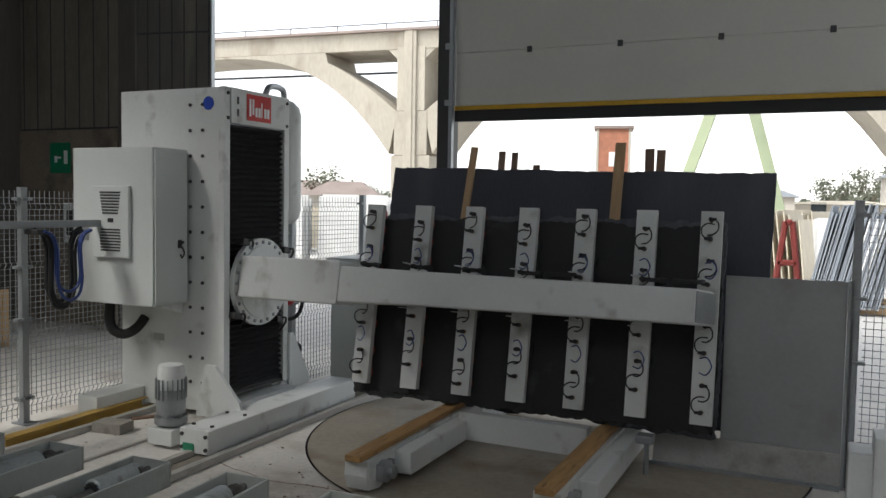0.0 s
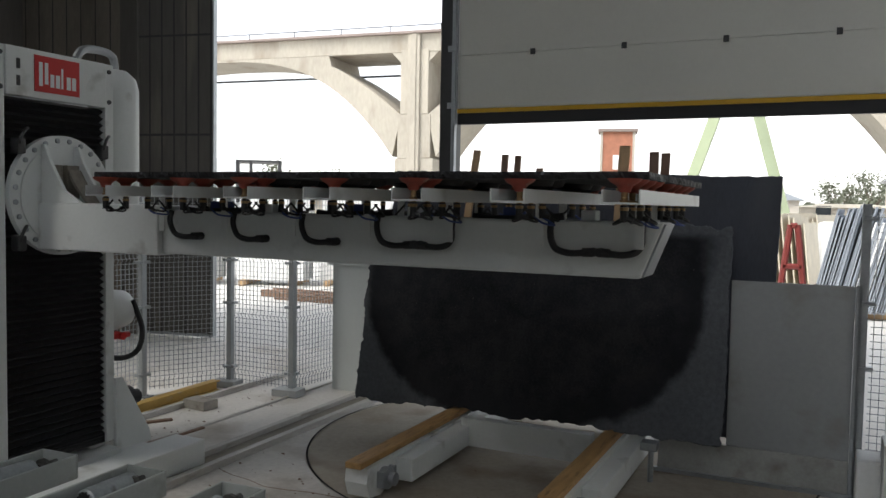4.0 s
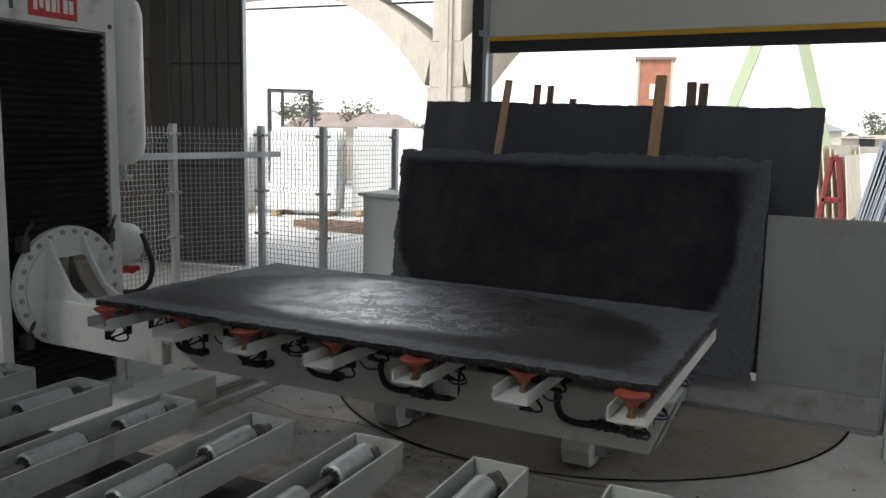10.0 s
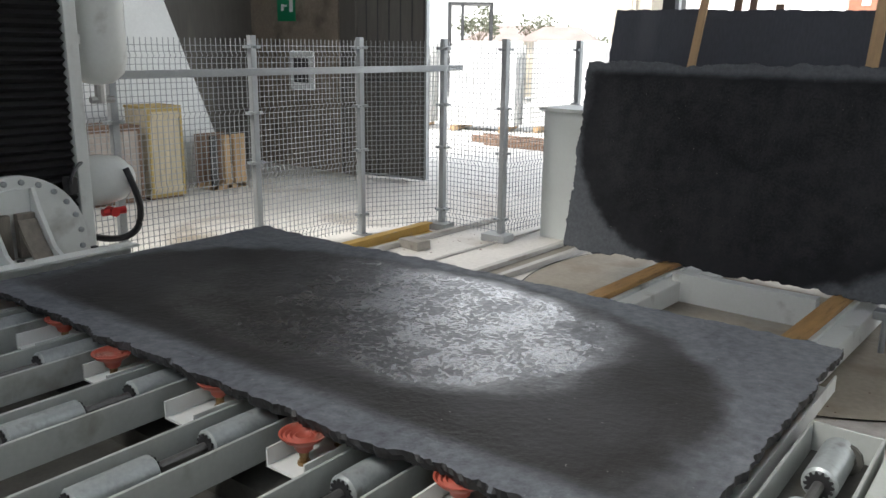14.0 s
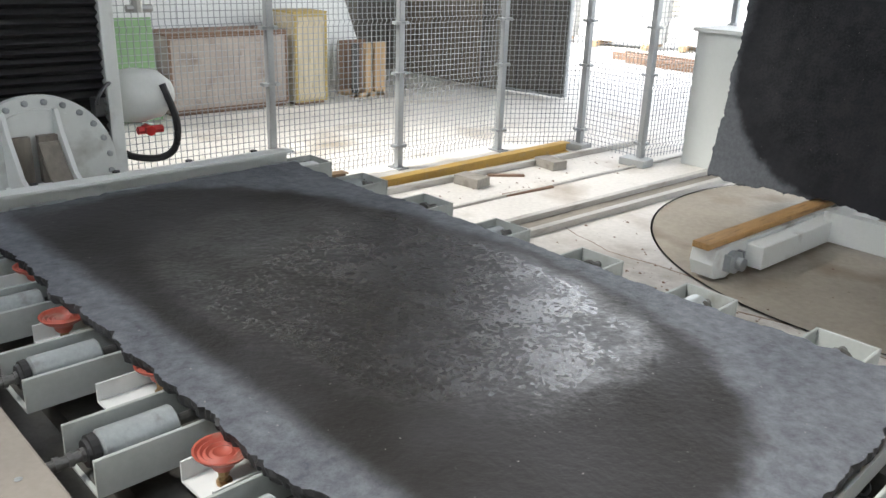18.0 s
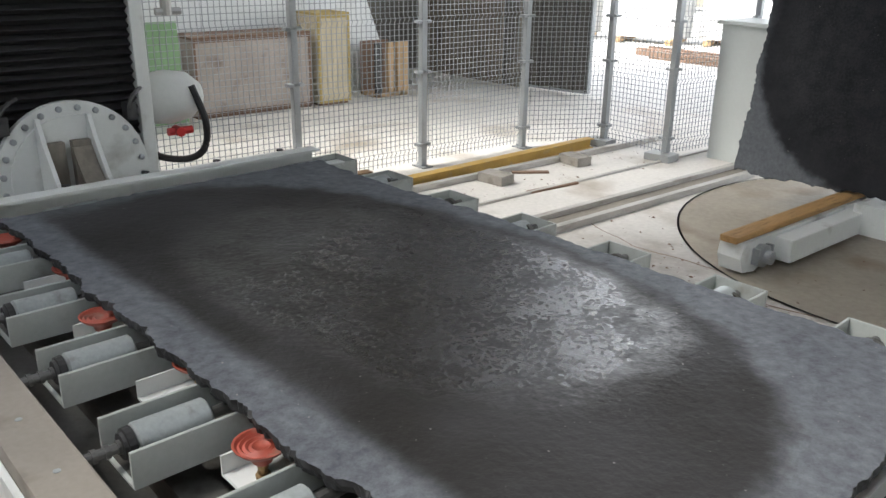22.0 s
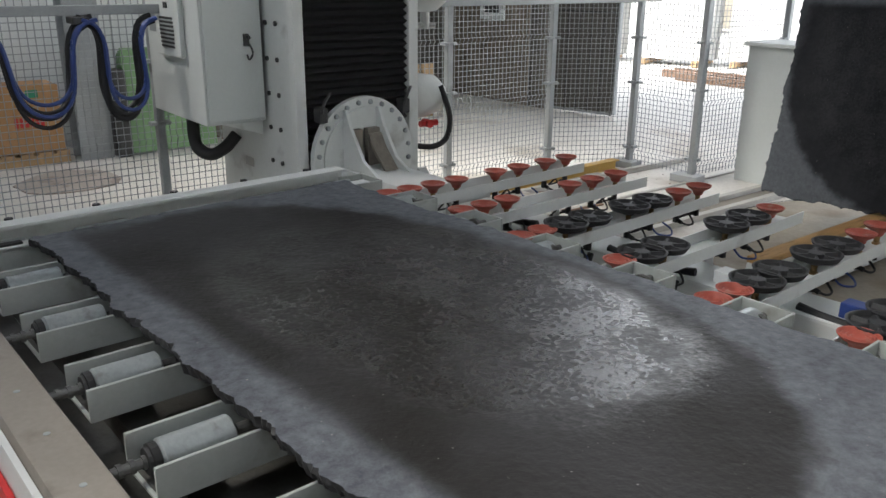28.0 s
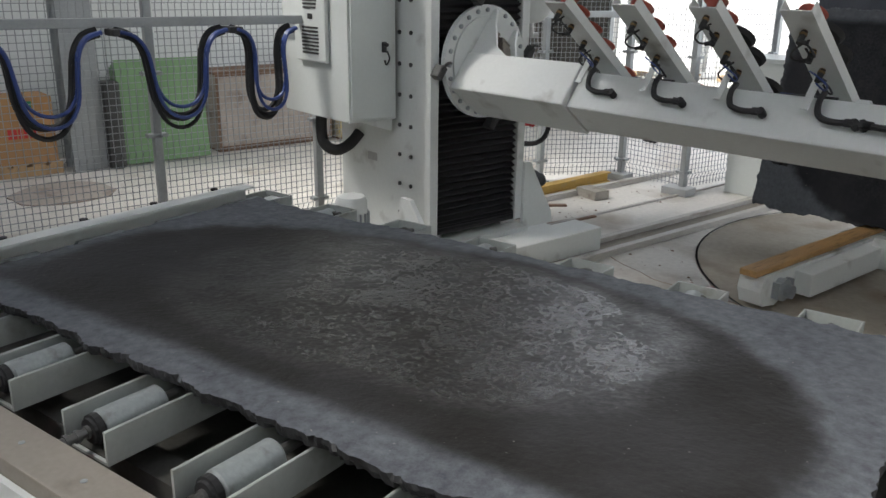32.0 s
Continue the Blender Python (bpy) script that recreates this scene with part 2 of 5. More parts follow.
DOOR_PANEL = mat("door_panel", (0.64, 0.63, 0.565), 0.5, 0, 0.04, 1.2, 30, 0.03)
DARK_WALL = mat("dark_sheet", (0.115, 0.108, 0.098), 0.55, 0.2, 0.25, 0.8, 20, 0.08, (0.28, 0.25, 0.20), 0.12, (1, 1, 0.15))
BROWN_WALL = mat("stained_sheet", (0.19, 0.17, 0.14), 0.6, 0.1, 0.3, 0.9, 20, 0.08, (0.10, 0.085, 0.07), 0.18, (1, 1, 0.3))
BLOCKWORK = mat("dirty_blockwork", (0.22, 0.185, 0.145), 0.8, 0, 0.3, 1.6, 30, 0.15, (0.11, 0.09, 0.07), 0.2)
CONCRETE = mat("concrete_floor", (0.64, 0.615, 0.57), 0.72, 0, 0.20, 0.7, 26, 0.15, (0.34, 0.29, 0.23), 0.16)


def trodden(m, x0, x1, y0, y1, color):
    """Brown grime trodden into the floor, with a ragged border: full beyond x1 and before y0, fading to x0 and y1."""
    n, l = m.node_tree.nodes, m.node_tree.links
    b = n["Principled BSDF"]
    co = n.new("ShaderNodeTexCoord").outputs["Object"]
    sp = n.new("ShaderNodeSeparateXYZ")
    l.new(co, sp.inputs[0])
    rag = math_node(n, l, "SUBTRACT", noise_node(n, l, co, 1.4, 8, 0.65), 0.5)
    gx = range_node(n, l, math_node(n, l, "MULTIPLY_ADD", rag, 2.4, sp.outputs[0]), x0, x1, soft=True)
    gy = range_node(n, l, math_node(n, l, "MULTIPLY_ADD", rag, 3.0, sp.outputs[1]), y1, y0, soft=True)
    fleck = range_node(n, l, noise_node(n, l, co, 5.5, 9, 0.7), 0.30, 0.62, 0.25, 1.0)
    amount = math_node(n, l, "MULTIPLY", math_node(n, l, "MULTIPLY", gx, gy), fleck)
    was = b.inputs["Base Color"].links[0].from_socket
    l.new(mix_node(n, l, amount, was, color), b.inputs["Base Color"])


trodden(CONCRETE, -4.3, -3.5, 4.0, 5.6, (0.20, 0.165, 0.125))
BLOCK_GREY = mat("weathered_block", (0.27, 0.25, 0.22), 0.8, 0, 0.25, 5, 50, 0.2, (0.14, 0.12, 0.10), 0.15)
# Stained concrete; base colour lowered further for the shade inside the rack.
TURN_CONCRETE = mat("stained_shaded_concrete", (0.34, 0.30, 0.24), 0.7, 0, 0.25, 1.1, 26, 0.15, (0.20, 0.155, 0.11), 0.20)
YARD = mat("yard_concrete", (0.56, 0.545, 0.51), 0.8, 0, 0.12, 0.15, 12, 0.1)
VIADUCT = mat("viaduct_concrete", (0.38, 0.345, 0.285), 0.85, 0, 0.2, 0.35, 6, 0.2, (0.24, 0.20, 0.15), 0.14, (1, 1, 0.4))
WOOD = mat("raw_wood", (0.46, 0.31, 0.17), 0.7, 0, 0.25, 3, 50, 0.15, None, 0, (8, 8, 1))
WOOD_BEAM = mat("bolster_wood", (0.42, 0.25, 0.10), 0.7, 0, 0.3, 3, 45, 0.2, (0.16, 0.09, 0.04), 0.15, (8, 1, 8))
PALE_WOOD = mat("pale_wood", (0.55, 0.48, 0.34), 0.7, 0, 0.2, 3, 50, 0.1, (0.34, 0.28, 0.18), 0.12, (6, 6, 1))
YELLOW_WOOD = mat("yellow_wood", (0.44, 0.33, 0.12), 0.7, 0, 0.25, 3, 50, 0.1, (0.28, 0.22, 0.12), 0.15, (6, 6, 1))
DARK_WOOD = mat("dark_wood", (0.20, 0.125, 0.085), 0.7, 0, 0.25, 3, 50, 0.15, None, 0, (8, 8, 1))
CARD = mat("cardboard", (0.42, 0.24, 0.11), 0.75, 0, 0.1, 2, 40, 0.05)
BRICK_RED = mat("red_brick", (0.40, 0.17, 0.105), 0.8, 0, 0.25, 2.5, 25, 0.2)
ROOF_TILE = mat("roof_tile", (0.27, 0.22, 0.195), 0.85, 0, 0.25, 0.6, 10, 0.2)
HOUSE_WALL = mat("house_plaster", (0.48, 0.44, 0.38), 0.85, 0, 0.1, 0.5, 10, 0.1)
GLASS_DARK = mat("window_dark", (0.04, 0.05, 0.06), 0.15, 0, 0.2, 2, 20)
WHITE_STONE = mat("white_slabs", (0.72, 0.72, 0.70), 0.6, 0, 0.12, 2.5, 20, 0.1)
GREY_STONE = mat("grey_slabs", (0.30, 0.33, 0.37), 0.5, 0, 0.2, 2.0, 20, 0.1)
BEIGE_STONE = mat("beige_slabs", (0.55, 0.49, 0.38), 0.6, 0, 0.2, 2.0, 20, 0.1)
LIME_STEEL = mat("crane_paint", (0.33, 0.38, 0.24), 0.5, 0, 0.1, 1.0, 20, 0.05)
FOLIAGE = mat("foliage", (0.115, 0.125, 0.085), 0.8, 0, 0.4, 1.5, 10)
BARK = mat("bark", (0.14, 0.11, 0.08), 0.9, 0, 0.3, 5, 30, 0.3)
GREEN_FILM = mat("green_sheet", (0.20, 0.34, 0.17), 0.35, 0, 0.15, 1.5, 30, 0.05)
WHITE_SHEET = mat("white_board", (0.80, 0.82, 0.81), 0.5, 0, 0.08, 1.5, 30, 0.03)
RAIL_BROWN = mat("dusty_rail", (0.27, 0.24, 0.205), 0.6, 0, 0.15, 3, 60, 0.06, (0.10, 0.085, 0.07), 0.12)
BROWN_STAIN_BOARD = mat("worn_board", (0.40, 0.35, 0.31), 0.7, 0, 0.2, 2.5, 40, 0.1, (0.2, 0.16, 0.13), 0.12)
SLAB_LAID = slab_mat("laid_slab_stone", ((0.018, 0.0165, 0.0148), (0.034, 0.0331, 0.0340)), ((0.064, 0.069, 0.082), (0.160, 0.172, 0.184)),
                     (-0.02, 1.45, 0.20, 0.90, 0.425, 2.05, 1.0), (0.20, 0.55, 1.0, 0.36), 0.40, 0.085, (-0.06, -0.08, 1.06, 0.60))
SLAB_STANDING = slab_mat("standing_slab_stone", ((0.021, 0.0215, 0.0245), (0.032, 0.0325, 0.036)), ((0.100, 0.107, 0.118), (0.140, 0.149, 0.161)),
                         (-0.06, 1.45, 0.28, 1.14, 0.43, 2.4, 1.0), (0.5, 0.65, 0.22, 0.10), 0.26, 0.07)
SLAB_UNDER = mat("slab_underside", (0.014, 0.014, 0.015), 0.6, 0, 0.35, 2.0, 60, 0.15, (0.07, 0.07, 0.075), 0.08)
SLAB_BACK = mat("slate_slab_stone", (0.050, 0.055, 0.070), 0.6, 0, 0.35, 1.2, 60, 0.1, (0.085, 0.09, 0.105), 0.12, (1, 1, 0.25))


# ---- building helpers ----
def box(bm, x0, x1, y0, y1, z0, z1, bevel=0.0):
    made = bmesh.ops.create_cube(bm, size=1, matrix=Matrix.LocRotScale(((x0 + x1) / 2, (y0 + y1) / 2, (z0 + z1) / 2), None, (x1 - x0, y1 - y0, z1 - z0)))
    if bevel:
        edges = list({e for v in made["verts"] for e in v.link_edges})
        bmesh.ops.bevel(bm, geom=edges, offset=bevel, segments=2, affect="EDGES", profile=0.6)
    return made


def rod(bm, a, b, r, n=10, r2=None):
    a, b = Vector(a), Vector(b)
    d = b - a
    q = d.to_track_quat("Z", "Y").to_matrix().to_4x4()
    bmesh.ops.create_cone(bm, cap_ends=True, segments=n, radius1=r, radius2=r if r2 is None else r2, depth=d.length,
                          matrix=Matrix.Translation((a + b) / 2) @ q)


def lathe(bm, profile, n=16, at=(0, 0, 0), axis="Z"):
    """A turned shape from (radius, height) pairs."""
    rings = []
    for r, z in profile:
        ring = []
        for k in range(n):
            a = 2 * math.pi * k / n
            p = Vector((r * math.cos(a), r * math.sin(a), z))
            if axis == "X":
                p = Vector((p.z, p.x, p.y))
            elif axis == "Y":
                p = Vector((p.y, p.z, p.x))
            ring.append(bm.verts.new(p + Vector(at)))
        rings.append(ring)
    for r0, r1 in zip(rings, rings[1:]):
        for k in range(n):
            bm.faces.new((r0[k], r0[(k + 1) % n], r1[(k + 1) % n], r1[k]))
    for ring in (rings[0], rings[-1]):
        try:
            bm.faces.new(ring)
        except ValueError:
            pass


def tube(bm, pts, r, n=8, steps=6):
    """A hose along a smooth curve through the points."""
    pts = [Vector(p) for p in pts]
    path = []
    for k in range(len(pts) - 1):
        p0, p1, p2, p3 = pts[max(k - 1, 0)], pts[k], pts[k + 1], pts[min(k + 2, len(pts) - 1)]
        for s in range(steps):
            t = s / steps
            path.append(0.5 * ((2 * p1) + (p2 - p0) * t + (2 * p0 - 5 * p1 + 4 * p2 - p3) * t * t + (3 * p1 - p0 - 3 * p2 + p3) * t ** 3))
    path.append(pts[-1])
    rings = []
    up = Vector((0.13, 0.21, 0.97))
    for k, p in enumerate(path):
        d = (path[min(k + 1, len(path) - 1)] - path[max(k - 1, 0)]).normalized()
        s = d.cross(up)
        s = s.normalized() if s.length > 1e-4 else Vector((1, 0, 0))
        w = s.cross(d)
        rings.append([bm.verts.new(p + r * (math.cos(2 * math.pi * j / n) * s + math.sin(2 * math.pi * j / n) * w)) for j in range(n)])
    for r0, r1 in zip(rings, rings[1:]):
        for j in range(n):
            bm.faces.new((r0[j], r0[(j + 1) % n], r1[(j + 1) % n], r1[j]))
    bm.faces.new(rings[0])
    bm.faces.new(rings[-1])


def prism(bm, outline, lo, hi, axis="Y"):
    """A flat outline (pairs) drawn out between lo and hi along an axis."""
    def at(p, h):
        return {"Y": (p[0], h, p[1]), "X": (h, p[0], p[1]), "Z": (p[0], p[1], h)}[axis]
    a = [bm.verts.new(at(p, lo)) for p in outline]
    b = [bm.verts.new(at(p, hi)) for p in outline]
    bm.faces.new(a)
    bm.faces.new(b[::-1])
    for k in range(len(a)):
        j = (k + 1) % len(a)
        bm.faces.new((a[k], b[k], b[j], a[j]))


def done(name, bm, material, smooth=False):
    bmesh.ops.recalc_face_normals(bm, faces=bm.faces)
    me = bpy.data.meshes.new(name)
    bm.to_mesh(me)
    bm.free()
    for m in (material if isinstance(material, (list, tuple)) else [material]):
        me.materials.append(m)
    if smooth:
        me.shade_smooth()
        me.set_sharp_from_angle(angle=radians(40))
    return me


def part(name, bm, material, parent, label="", smooth=False):
    """One bmesh as one mesh object under a thing or a part."""
    ob = new(name, done(name, bm, material, smooth))
    ob.parent = parent
    if label:
        tagged(ob, label)
    return ob


def same(name, me, parent, m=None):
    """Another object on the same mesh, under a thing or a part."""
    ob = new(name, me)
    ob.parent = parent
    if m is not None:
        ob.matrix_basis = m
    return ob


def thing(name, label, category, at=None, group=""):
    ob = new(name)
    ob.empty_display_size = 0.1
    if at is not None:
        ob.matrix_basis = at
    return tagged(ob, label, category, group)


def solid(name, bm, material, label, category="", kind="", group="", smooth=False):
    return tagged(new(name, done(name, bm, material, smooth)), label, category, group, kind)


def B(*a, **k):
    bm = bmesh.new()
    box(bm, *a, **k)
    return bm


# ---- ground, shell ----
solid("ground", B(-600, 600, -600, 900, -0.4, -0.012), YARD, "pale concrete yard and land to the horizon", kind="structure")
solid("floor", B(-11.5, 6.5, -6, 9.75, -0.3, 0.0), CONCRETE, "dusty beige concrete workshop floor", kind="structure")


def ribbed(x0, y0, x1, y1, z0, z1, pitch=0.25, depth=0.035, thick=0.05):
    """A sheet of standing ribs from one foot point to the other."""
    bm = bmesh.new()
    a, b = Vector((x0, y0, 0)), Vector((x1, y1, 0))
    d = (b - a).normalized()
    nrm = Vector((-d.y, d.x, 0))
    n = max(2, int((b - a).length / pitch))
    pts = []
    for k in range(n):
        for f, o in ((0.0, 0), (0.86, 0), (0.90, depth), (0.96, depth)):
            pts.append(a + (b - a) * ((k + f) / n) + nrm * o)
    pts.append(b)
    loop = pts + [p + nrm * -thick for p in (b, a)]
    prism(bm, [(p.x, p.y) for p in loop], z0, z1, "Z")
    return bm


solid("wall_west", B(-11.7, -11.5, -6, 9.65, 0, 7.5), DARK_WALL, "dark sheet wall of the workshop", kind="structure")
solid("wall_south", B(-11.5, 6.5, -6.2, -6, 0, 7.5), WHITE_SHEET, "pale plain wall of the workshop", kind="structure")
solid("wall_east", B(6.5, 6.7, -6, 9.65, 0, 7.5), WHITE_SHEET, "pale plain side wall of the workshop", kind="structure")
wf = solid("wall_north_west", ribbed(-11.5, 9.45, -9.35, 9.45, 0, 7.5, 0.30, -0.045), BROWN_WALL, "dark ribbed sheet wall beside the yard opening", kind="structure")
solid("wall_pilaster", B(-9.40, -9.06, 9.36, 9.7, 0, 7.5, bevel=0.01), DARK_WALL, "dark steel pilaster at the opening", kind="structure")
solid("wall_north_east", B(2.6, 6.5, 8.7, 8.9, 0, 7.5), WHITE_SHEET, "pale wall beside the sectional door", kind="structure")
# Unseen roof; its openings are made up and placed to brighten floor and table.
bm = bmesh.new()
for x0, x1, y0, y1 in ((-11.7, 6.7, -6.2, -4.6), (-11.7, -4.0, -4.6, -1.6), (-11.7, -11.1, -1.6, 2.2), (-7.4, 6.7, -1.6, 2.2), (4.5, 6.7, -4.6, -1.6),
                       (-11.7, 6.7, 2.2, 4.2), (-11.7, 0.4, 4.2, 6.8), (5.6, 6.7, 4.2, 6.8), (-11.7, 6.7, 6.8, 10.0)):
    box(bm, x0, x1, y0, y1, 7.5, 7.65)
solid("ceiling", bm, ROOF_SHEET, "unseen grey sheet roof, openings added to let light in", kind="structure")

# Unseen sheets added to cut off the sky's reflection in the laid slab.
solid("wall_header", B(-5.9, -3.87, 8.86, 9.0, 4.6, 7.5), ROOF_SHEET, "unseen grey sheet added over the yard opening to limit its reflection", kind="structure")
solid("wall_lintel", B(-9.05, -5.91, 8.86, 9.0, 6.3, 7.5), ROOF_SHEET, "unseen grey sheet added high over the yard opening to limit its reflection", kind="structure")

# sliding leaf at the edge of the yard opening
leaf = thing("sliding_door_leaf", "dark ribbed steel door leaf standing open", "door")
part("sheet", ribbed(-9.06, 9.45, -7.93, 9.68, 0.06, 6.8, 0.19, -0.045), DARK_WALL, leaf)
for z in (0.04, 1.45, 2.9, 4.3, 5.7):
    bm = bmesh.new()
    rod(bm, (-9.06, 9.41, z), (-7.93, 9.64, z), 0.022, 6)
    part("rail", bm, DARK_STEEL if z > 0.1 else GALV, leaf)
part("edge_trim", B(-7.95, -7.90, 9.63, 9.70, 0.03, 6.85), GALV, leaf)

seam_me = done("seam", B(-0.009, 0.009, -0.004, 0.004, 0.02, 6.75), DARK_STEEL)
for k in range(6):
    f = (k + 0.88) / 5.95
    same("seam", seam_me, leaf, pose(-9.06 + 1.13 * min(f, 0.99), 9.395 + 0.23 * min(f, 0.99), 0, 0, 0, 11.5))
for k in range(8):
    same("seam", seam_me, wf, pose(-11.4 + 0.30 * k - 0.03, 9.398, 0))
part("cross_joint", B(-11.5, -9.41, 9.392, 9.399, 2.96, 2.985), DARK_STEEL, wf)
part("block_base", B(-11.5, -9.42, 9.36, 9.39, 0, 2.95), BLOCKWORK, wf, "dirty brown blockwork base")

# sectional door, half raised
door = tagged(thing("door_1", "pale grey sectional door, half raised, yellow bottom edge", "door"), kind="structure")
for k in range(6):
    z0 = 3.00 + (0.56 if k else 0) + 0.6 * (k - 1 if k else 0)
    part("panel", B(-3.66, 3.2, 8.60, 8.65, z0 + 0.004, (3.56 if k == 0 else z0 + 0.596), bevel=0.003), DOOR_PANEL, door)
part("yellow_seal", B(-3.66, 3.2, 8.585, 8.65, 2.955, 2.998), YELLOW, door, "yellow warning strip")
part("rubber_seal", B(-3.66, 3.2, 8.60, 8.66, 2.835, 2.953), DARK_RUBBER, door, "black rubber bottom seal")
hinge_bm = B(-0.025, 0.025, -0.02, 0.0, -0.03, 0.03, bevel=0.004)
hinge_me = done("hinge", hinge_bm, DARK_STEEL)
for x in (-2.82, -1.88, -0.93, 0.02, 0.97, 1.92, 2.87):
    same("hinge", hinge_me, door, pose(x, 8.598, 3.56))
for x0, x1 in ((-3.86, -3.70), (3.24, 3.40)):
    part("jamb", B(x0, x1, 8.58, 8.78, 0, 7.5), DARK_STEEL, door, "dark steel door post")
bm = bmesh.new()
box(bm, -3.70, -3.66, 8.52, 8.58, 0, 7.4)
for k in range(8):
    box(bm, -3.74, -3.64, 8.50, 8.53, 3.0 + k * 0.6, 3.06 + k * 0.6)
part("guide_rail", bm, GALV, door)

# turntable in the floor
TX, TY, TR = -1.97, 6.91, 1.99
bm = bmesh.new()
lathe(bm, [(TR, 0.0005), (TR, 0.006), (0.001, 0.006)], 96, (TX, TY, 0))
turn = solid("turntable", bm, TURN_CONCRETE, "round floor turntable flush with the concrete", "turntable")
bm = bmesh.new()
n = 120
for k in range(n):
    a0, a1 = 2 * math.pi * k / n, 2 * math.pi * (k + 1) / n
    q = [bm.verts.new((TX + r * math.cos(a), TY + r * math.sin(a), 0.009)) for r, a in ((TR, a0), (TR + 0.016, a0), (TR + 0.016, a1), (TR, a1))]
    bm.faces.new(q)
bmesh.ops.solidify(bm, geom=bm.faces[:], thickness=0.004)
part("gap_seal", bm, DARK_RUBBER, turn, "black ring joint")


# ---- floor track and loose floor items ----
track = thing("floor_track", "worn steel rail track set along the floor", "rail")
for x in (-4.02, -4.27, -5.50):
    part("rail", B(x - 0.03, x + 0.03, 0.2, 8.2, 0.0, 0.055, bevel=0.006), WORN_RAIL, track)
part("edge_strip", B(-4.88, -4.85, 0.2, 8.2, 0.0, 0.02), WORN_RAIL, track)
part("bed_plate", B(-4.238, -4.052, 0.2, 8.2, 0.0, 0.012), RUST_DUST, track)
bm = bmesh.new()
prism(bm, [(-0.05, 0), (0.05, 0), (0.05, 0.012), (0.006, 0.018), (0.006, 0.094), (0.05, 0.10), (0.05, 0.112), (-0.05, 0.112), (-0.05, 0.10), (-0.006, 0.094), (-0.006, 0.018), (-0.05, 0.012)], 4.64, 7.16, "Y")
ib = solid("steel_beam", bm, YELLOW_STEEL, "yellow painted steel beam lying on the floor", "beam")
ib.matrix_basis = pose(-5.38, 0, 0, 0, 0, 2.6)
for x, m, y in ((-5.98, RUSTY, -0.15), (-5.82, YELLOW_STEEL, -0.9)):
    me = ib.data.copy()
    me.materials.clear()
    me.materials.append(m)
    o = tagged(new("steel_beam", me), "rusty brown steel beam lying along the fence" if m == RUSTY else "worn ochre steel beam lying along the fence", "beam")
    o.matrix_basis = pose(x, y - 2.5, 0)
blk = done("concrete_block", B(-0.14, 0.14, -0.09, 0.09, 0, 0.09, bevel=0.008), BLOCK_GREY)
for x, y, r in ((-5.31, 5.42, 8), (-5.34, 6.51, -6)):
    o = tagged(new("concrete_block", blk), "grey concrete block lying on the floor", "block", "floor blocks")
    o.matrix_basis = pose(x, y, 0, 0, 0, r)
for x, y, r, l in ((-4.86, 5.69, 86, 0.57), (-5.35, 5.9, 55, 0.35), (-5.55, 6.75, 40, 0.22)):
    o = solid("wood_scrap", B(-l / 2, l / 2, -0.03, 0.03, 0, 0.018, bevel=0.003), DARK_WOOD, "dark wood batten lying on the dusty floor", "scrap wood", group="floor scraps")
    o.matrix_basis = pose(x, y, 0, 0, 0, r)


for x, y, l in ((-1.3, 4.9, 2.6), (-3.2, 5.2, 1.6), (-2.4, 4.1, 1.9)):
    bm = bmesh.new()
    rnd = random.Random(int(l * 100))
    p = Vector((x - l / 2, y, 0.0))
    pts = []
    for k in range(10):
        pts.append(p.copy())
        p += Vector((l / 9, rnd.uniform(-0.09, 0.09), 0))
    for a, b in zip(pts, pts[1:]):
        w = 0.003 + 0.004 * rnd.random()
        q = [bm.verts.new((c.x, c.y + o, 0.0012)) for c, o in ((a, -w), (b, -w), (b, w), (a, w))]
        bm.faces.new(q)
    bmesh.ops.remove_doubles(bm, verts=bm.verts, dist=0.003)
    bmesh.ops.solidify(bm, geom=bm.faces[:], thickness=0.001)
    solid("floor_crack", bm, DARK_WOOD, "thin dark crack in the concrete floor", kind="structure")
chips = []
faces = []
rnd = random.Random(21)
for k in range(420):
    near = rnd.random()
    x, y = ((rnd.uniform(-4.2, 0.2), rnd.uniform(4.2, 6.3)) if near < 0.5 else (rnd.uniform(-6.0, -4.8), rnd.uniform(4.6, 7.4)) if near < 0.8 else (rnd.gauss(-2.6, 0.4), rnd.gauss(4.9, 0.25)))
    r = 0.004 + 0.012 * rnd.random() ** 3
    a = rnd.random() * 3
    i = len(chips)
    for j in range(3):
        chips.append((x + r * math.cos(a + 2.1 * j) * 1.4, y + r * math.sin(a + 2.1 * j), 0.001))
    chips.append((x, y, 0.001 + r * 0.7))
    faces += [(i, i + 1, i + 3), (i + 1, i + 2, i + 3), (i + 2, i, i + 3)]
me = bpy.data.meshes.new("stone_chips")
me.from_pydata(chips, [], faces)
me.materials.append(DARK_WOOD)
tagged(new("stone_chips", me), "scattered small dark stone chips on the floor", "debris", "", "stuff")

# ---- safety fence ----
def post_mesh():
    bm = bmesh.new()
    box(bm, -0.03, 0.03, -0.03, 0.03, 0.01, 2.03, bevel=0.004)
    box(bm, -0.09, 0.09, -0.06, 0.06, 0, 0.012)
    for x in (-0.07, 0.07):
        rod(bm, (x, 0, 0.012), (x, 0, 0.03), 0.012, 6)
    return done("post", bm, GALV)


def clamp_mesh():
    bm = bmesh.new()
    box(bm, -0.045, 0.045, -0.036, 0.036, -0.014, 0.014, bevel=0.005)
    rod(bm, (0, -0.048, 0), (0, 0.048, 0), 0.009, 8)
    return done("clamp", bm, GALV)


